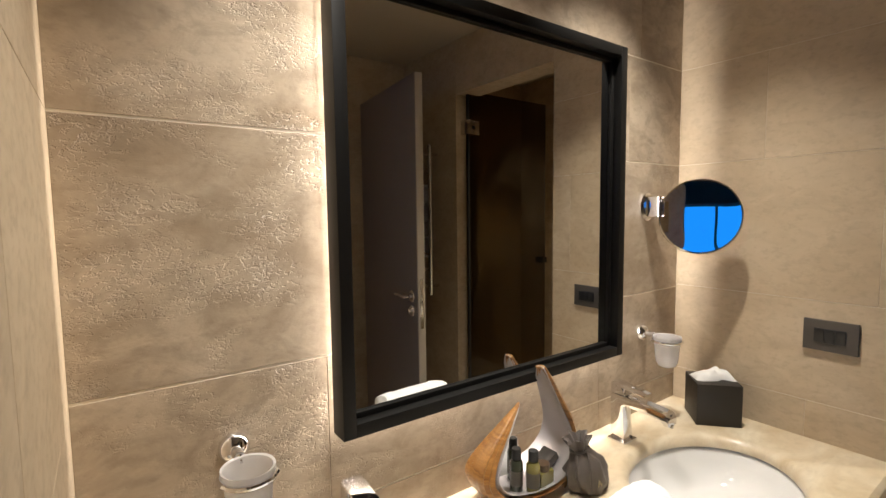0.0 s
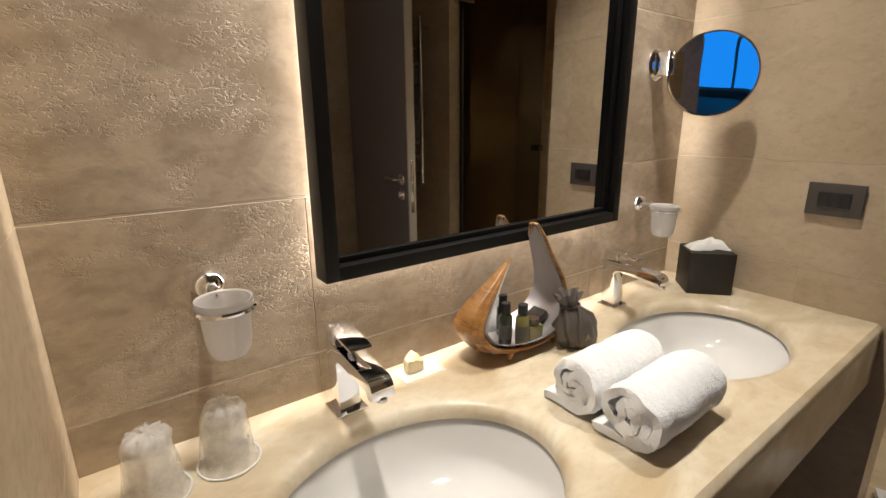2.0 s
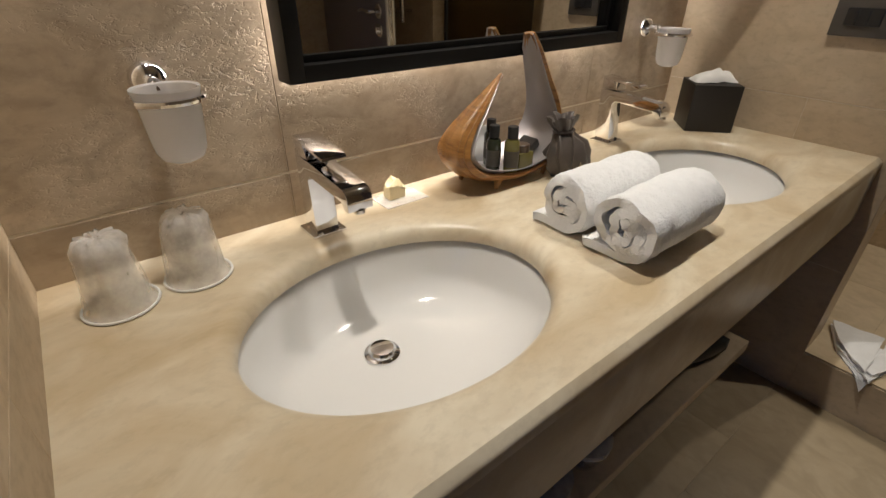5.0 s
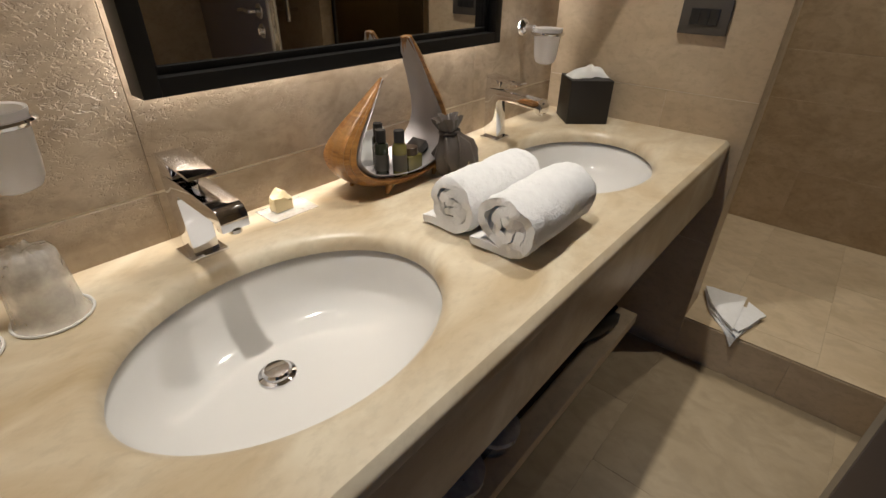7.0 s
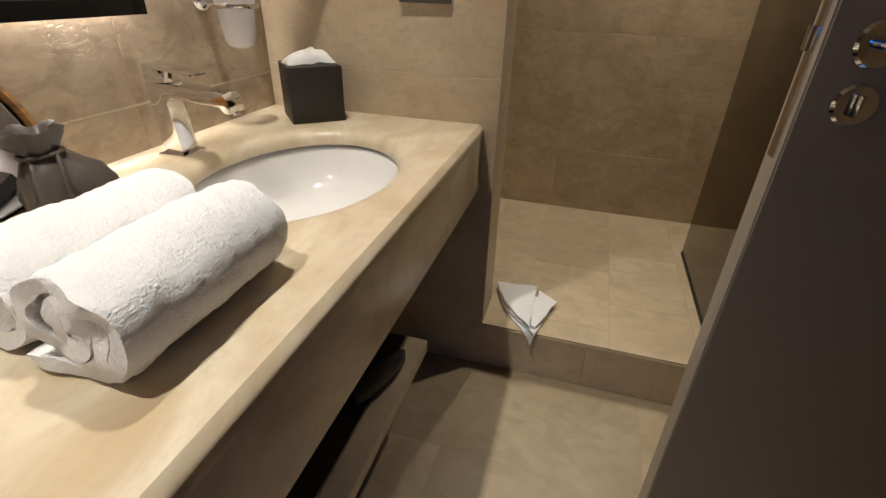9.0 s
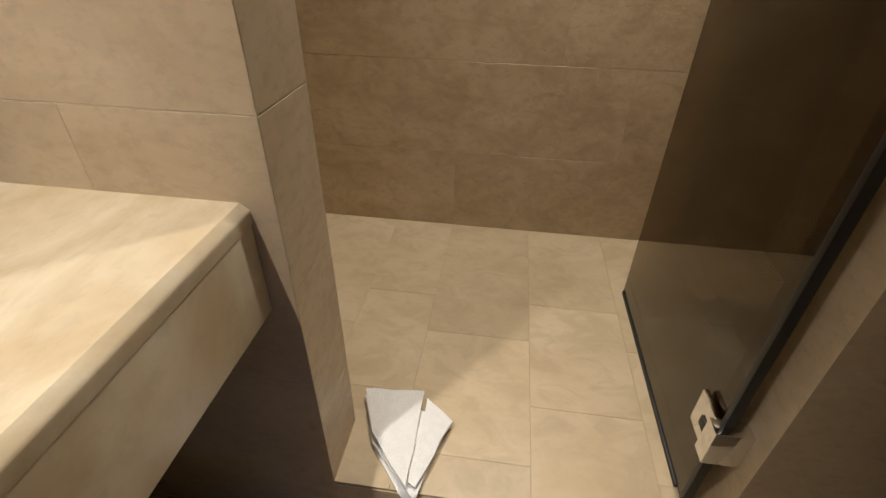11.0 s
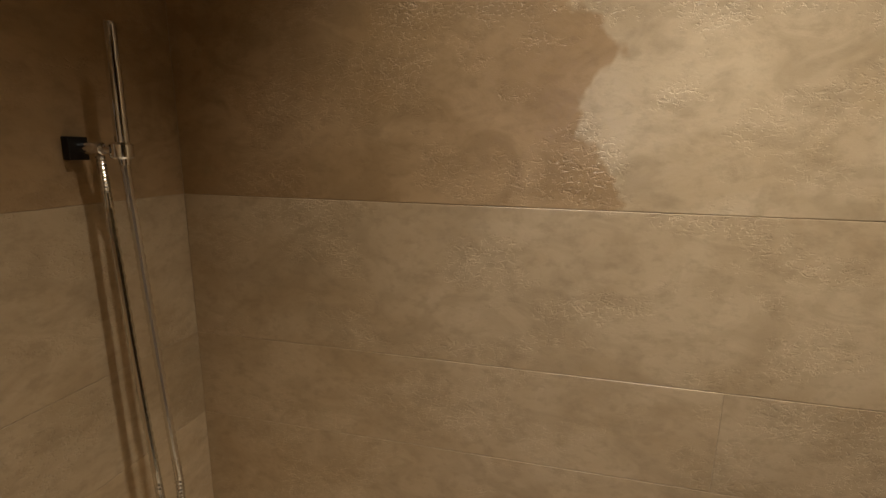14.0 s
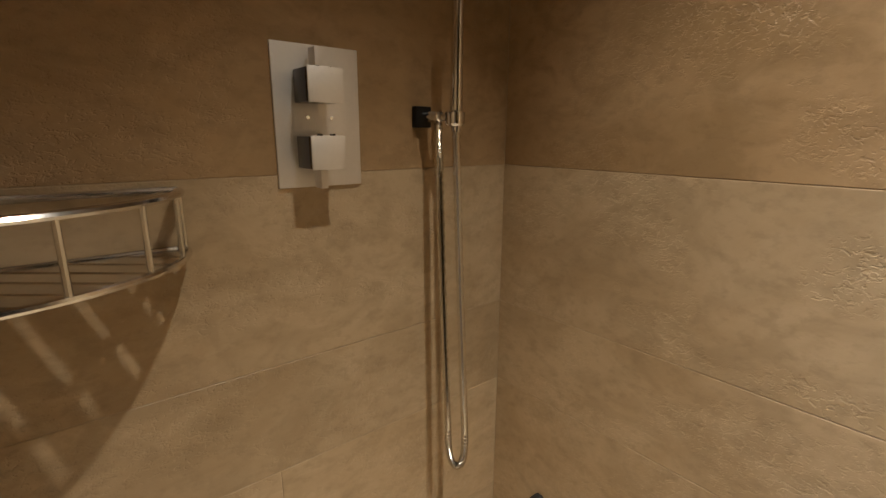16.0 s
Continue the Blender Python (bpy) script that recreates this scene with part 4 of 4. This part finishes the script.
arc = [math.pi / 2 * i / 20 for i in range(21)]


def quarter(r, z):
    return [(STUB + 0.004 + r * math.sin(a), -0.004 - r * math.cos(a) * 0.80, z) for a in arc]


part("rim", tube([(STUB + 0.006, -0.006, 1.405)] + quarter(R0, 1.405), 0.0055, 8, closed=True, flat=1.6), STEEL, bk)
part("floor_rim", tube([(STUB + 0.006, -0.006, 1.314)] + quarter(R0 + 0.004, 1.314), 0.005, 8, closed=True), STEEL, bk)
for a in (0.0, 0.45, 0.85, 1.2, 1.56):
    x, y = STUB + 0.006 + R0 * math.sin(a), -0.006 - R0 * math.cos(a) * 0.80
    part("post", tube([(x, y, 1.314), (x, y, 1.405)], 0.004, 8), STEEL, bk)
for i in range(-4, 5):  # strips of the floor, running out from the corner with narrow slots between
    p0, p1 = i * 0.048 - 0.0185, i * 0.048 + 0.0185
    ps = [p0 + (p1 - p0) * k / 5 for k in range(6)]
    ps = [p for p in ps if abs(p) < 0.17]
    if len(ps) < 2:
        continue
    inner = [(abs(p) + 0.003, p) for p in ps]
    outer = [(math.sqrt(R0 * R0 - p * p) * 0.985, p) for p in ps]
    outline = [(STUB + 0.005 + (q + p) / math.sqrt(2), -0.005 - 0.80 * (q - p) / math.sqrt(2)) for q, p in inner + outer[::-1]]
    part("slat", extrude_profile(outline, "z", 1.3115, 1.3145), STEEL, bk)

# recessed downlights
for x, y in VANITY_SPOTS + SHOWER_SPOTS:
    dl = thing("downlight", (x, y, CEIL), "round recessed ceiling downlight, lit", "downlight", "downlights")
    part("trim_ring", lathe([(0.040, -0.001), (0.052, -0.001), (0.052, -0.006), (0.040, -0.010), (0.038, -0.004)], (x, y, CEIL), n=28), CHROME, dl)
    part("lens", lathe([(0.0, -0.003), (0.038, -0.003)], (x, y, CEIL), n=28), BULB, dl)


# ---- stone slabs, piece by piece ----
JN, JO, JV = 0.0024, 0.0008, 0.0004  # half widths of the joints


def slab_mesh(x0, x1, y0, y1, z0, z1):
    return box(x0, x1, y0, y1, z0, z1, 0.0007, segs=1)


def clad(wall, mat, axis, plane, inward, lo, hi, courses, joints, name="slab"):
    """Slabs on an upright face. joints: for each course the inner upright joints."""
    J = JN if wall is wall_north else JO
    for (z0, z1), js in zip(zip(courses, courses[1:]), joints):
        edges = [lo] + sorted(js) + [hi]
        for a, b in zip(edges, edges[1:]):
            p0, p1 = sorted((plane, plane - inward * (T - 0.001)))
            if axis == "x":  # the face lies at x = plane
                bm = slab_mesh(p0, p1, a + JV, b - JV, z0 + J, z1 - J)
            else:
                bm = slab_mesh(a + JV, b - JV, p0, p1, z0 + J, z1 - J)
            part(name, bm, mat, wall, smooth=0)


ROWS = [0.0, 0.52, 1.001, 1.358, 1.844, 2.212, CEIL]
clad(wall_north, STONE_WALL, "y", 0.0, -1, 0.0, END, ROWS, [[0.9], [0.453, 1.443], [0.453, 1.443], [0.95], [0.60, 1.60], [0.66, 1.664]])
clad(wall_west, STONE_SMOOTH, "x", 0.0, 1, LEFT_END, 0.0, ROWS, [[], [-0.4], [], [-0.5], [], []])
clad(wall_east, STONE_SMOOTH, "x", END, -1, EDGE, 0.0, [0.0, 0.52, 1.028, 1.368, 1.844, 2.212, CEIL], [[], [-0.45], [], [-0.62], [-0.30], []])
E_ROWS = [0.0, 0.40, 0.74, 1.028, 1.844, 2.212, CEIL]
clad(wall_east, STONE_SMOOTH, "y", EDGE, -1, END, STUB, E_ROWS, [[]] * 7)
clad(wall_east, STONE_SHOWER, "x", STUB, 1, EDGE, 0.0, [STEP, 0.6, 1.066, 1.419, 1.90, CEIL], [[]] * 5)
S_ROWS = [STEP, 0.511, 0.845, 1.068, 1.419, 1.90, 2.30, CEIL]
clad(wall_shower_back, STONE_SHOWER, "x", BACK, -1, RIGHT, 0.0, S_ROWS[:5], [[-0.86], [-1.46], [-1.215], [-1.75]])
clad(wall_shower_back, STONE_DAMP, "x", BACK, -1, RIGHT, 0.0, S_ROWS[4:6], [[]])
clad(wall_shower_back, STONE_SHOWER, "x", BACK, -1, RIGHT, 0.0, S_ROWS[5:], [[-0.9], [-1.2]])
clad(wall_shower_side, STONE_SHOWER, "y", 0.0, -1, STUB, BACK, S_ROWS[:5], [[2.7], [2.5], [], []])
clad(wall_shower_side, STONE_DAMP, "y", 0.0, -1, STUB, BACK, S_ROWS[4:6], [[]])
clad(wall_shower_side, STONE_SHOWER, "y", 0.0, -1, STUB, BACK, S_ROWS[5:], [[], []])


def pave(base, mat, xs, ys, z, skew):
    for i, (y0, y1) in enumerate(zip(ys, ys[1:])):
        cuts = sorted([xs[0]] + [x + skew * (i % 2) for x in xs[1:-1]] + [xs[-1]])
        for a, b in zip(cuts, cuts[1:]):
            part("slab", slab_mesh(a + 0.0006, b - 0.0006, y0 + 0.0006, y1 - 0.0006, z - 0.0075, z), mat, base, smooth=0)


# room slabs use the floor stone darkened for shade
pave(floor, STONE_FLOOR_SHADED, [-0.12, 0.55, 1.25, END - 0.002], [FAR, -1.9, -1.30, -0.70, 0.0], 0.0, 0.3)
pave(shower_floor, STONE_FLOOR, [END + 0.001, 2.22, 2.63, BACK], [RIGHT, -1.75, -1.46, -1.172, -0.857, -0.625, -0.30, 0.0], STEP, -0.17)
for a, b in ((JAMB, -1.10), (-1.10, EDGE)):
    part("riser_slab", slab_mesh(END - 0.001, END + T - 0.002, a + JV, b - JV, 0.0, STEP - 0.008), STONE_SMOOTH, shower_floor, smooth=0)
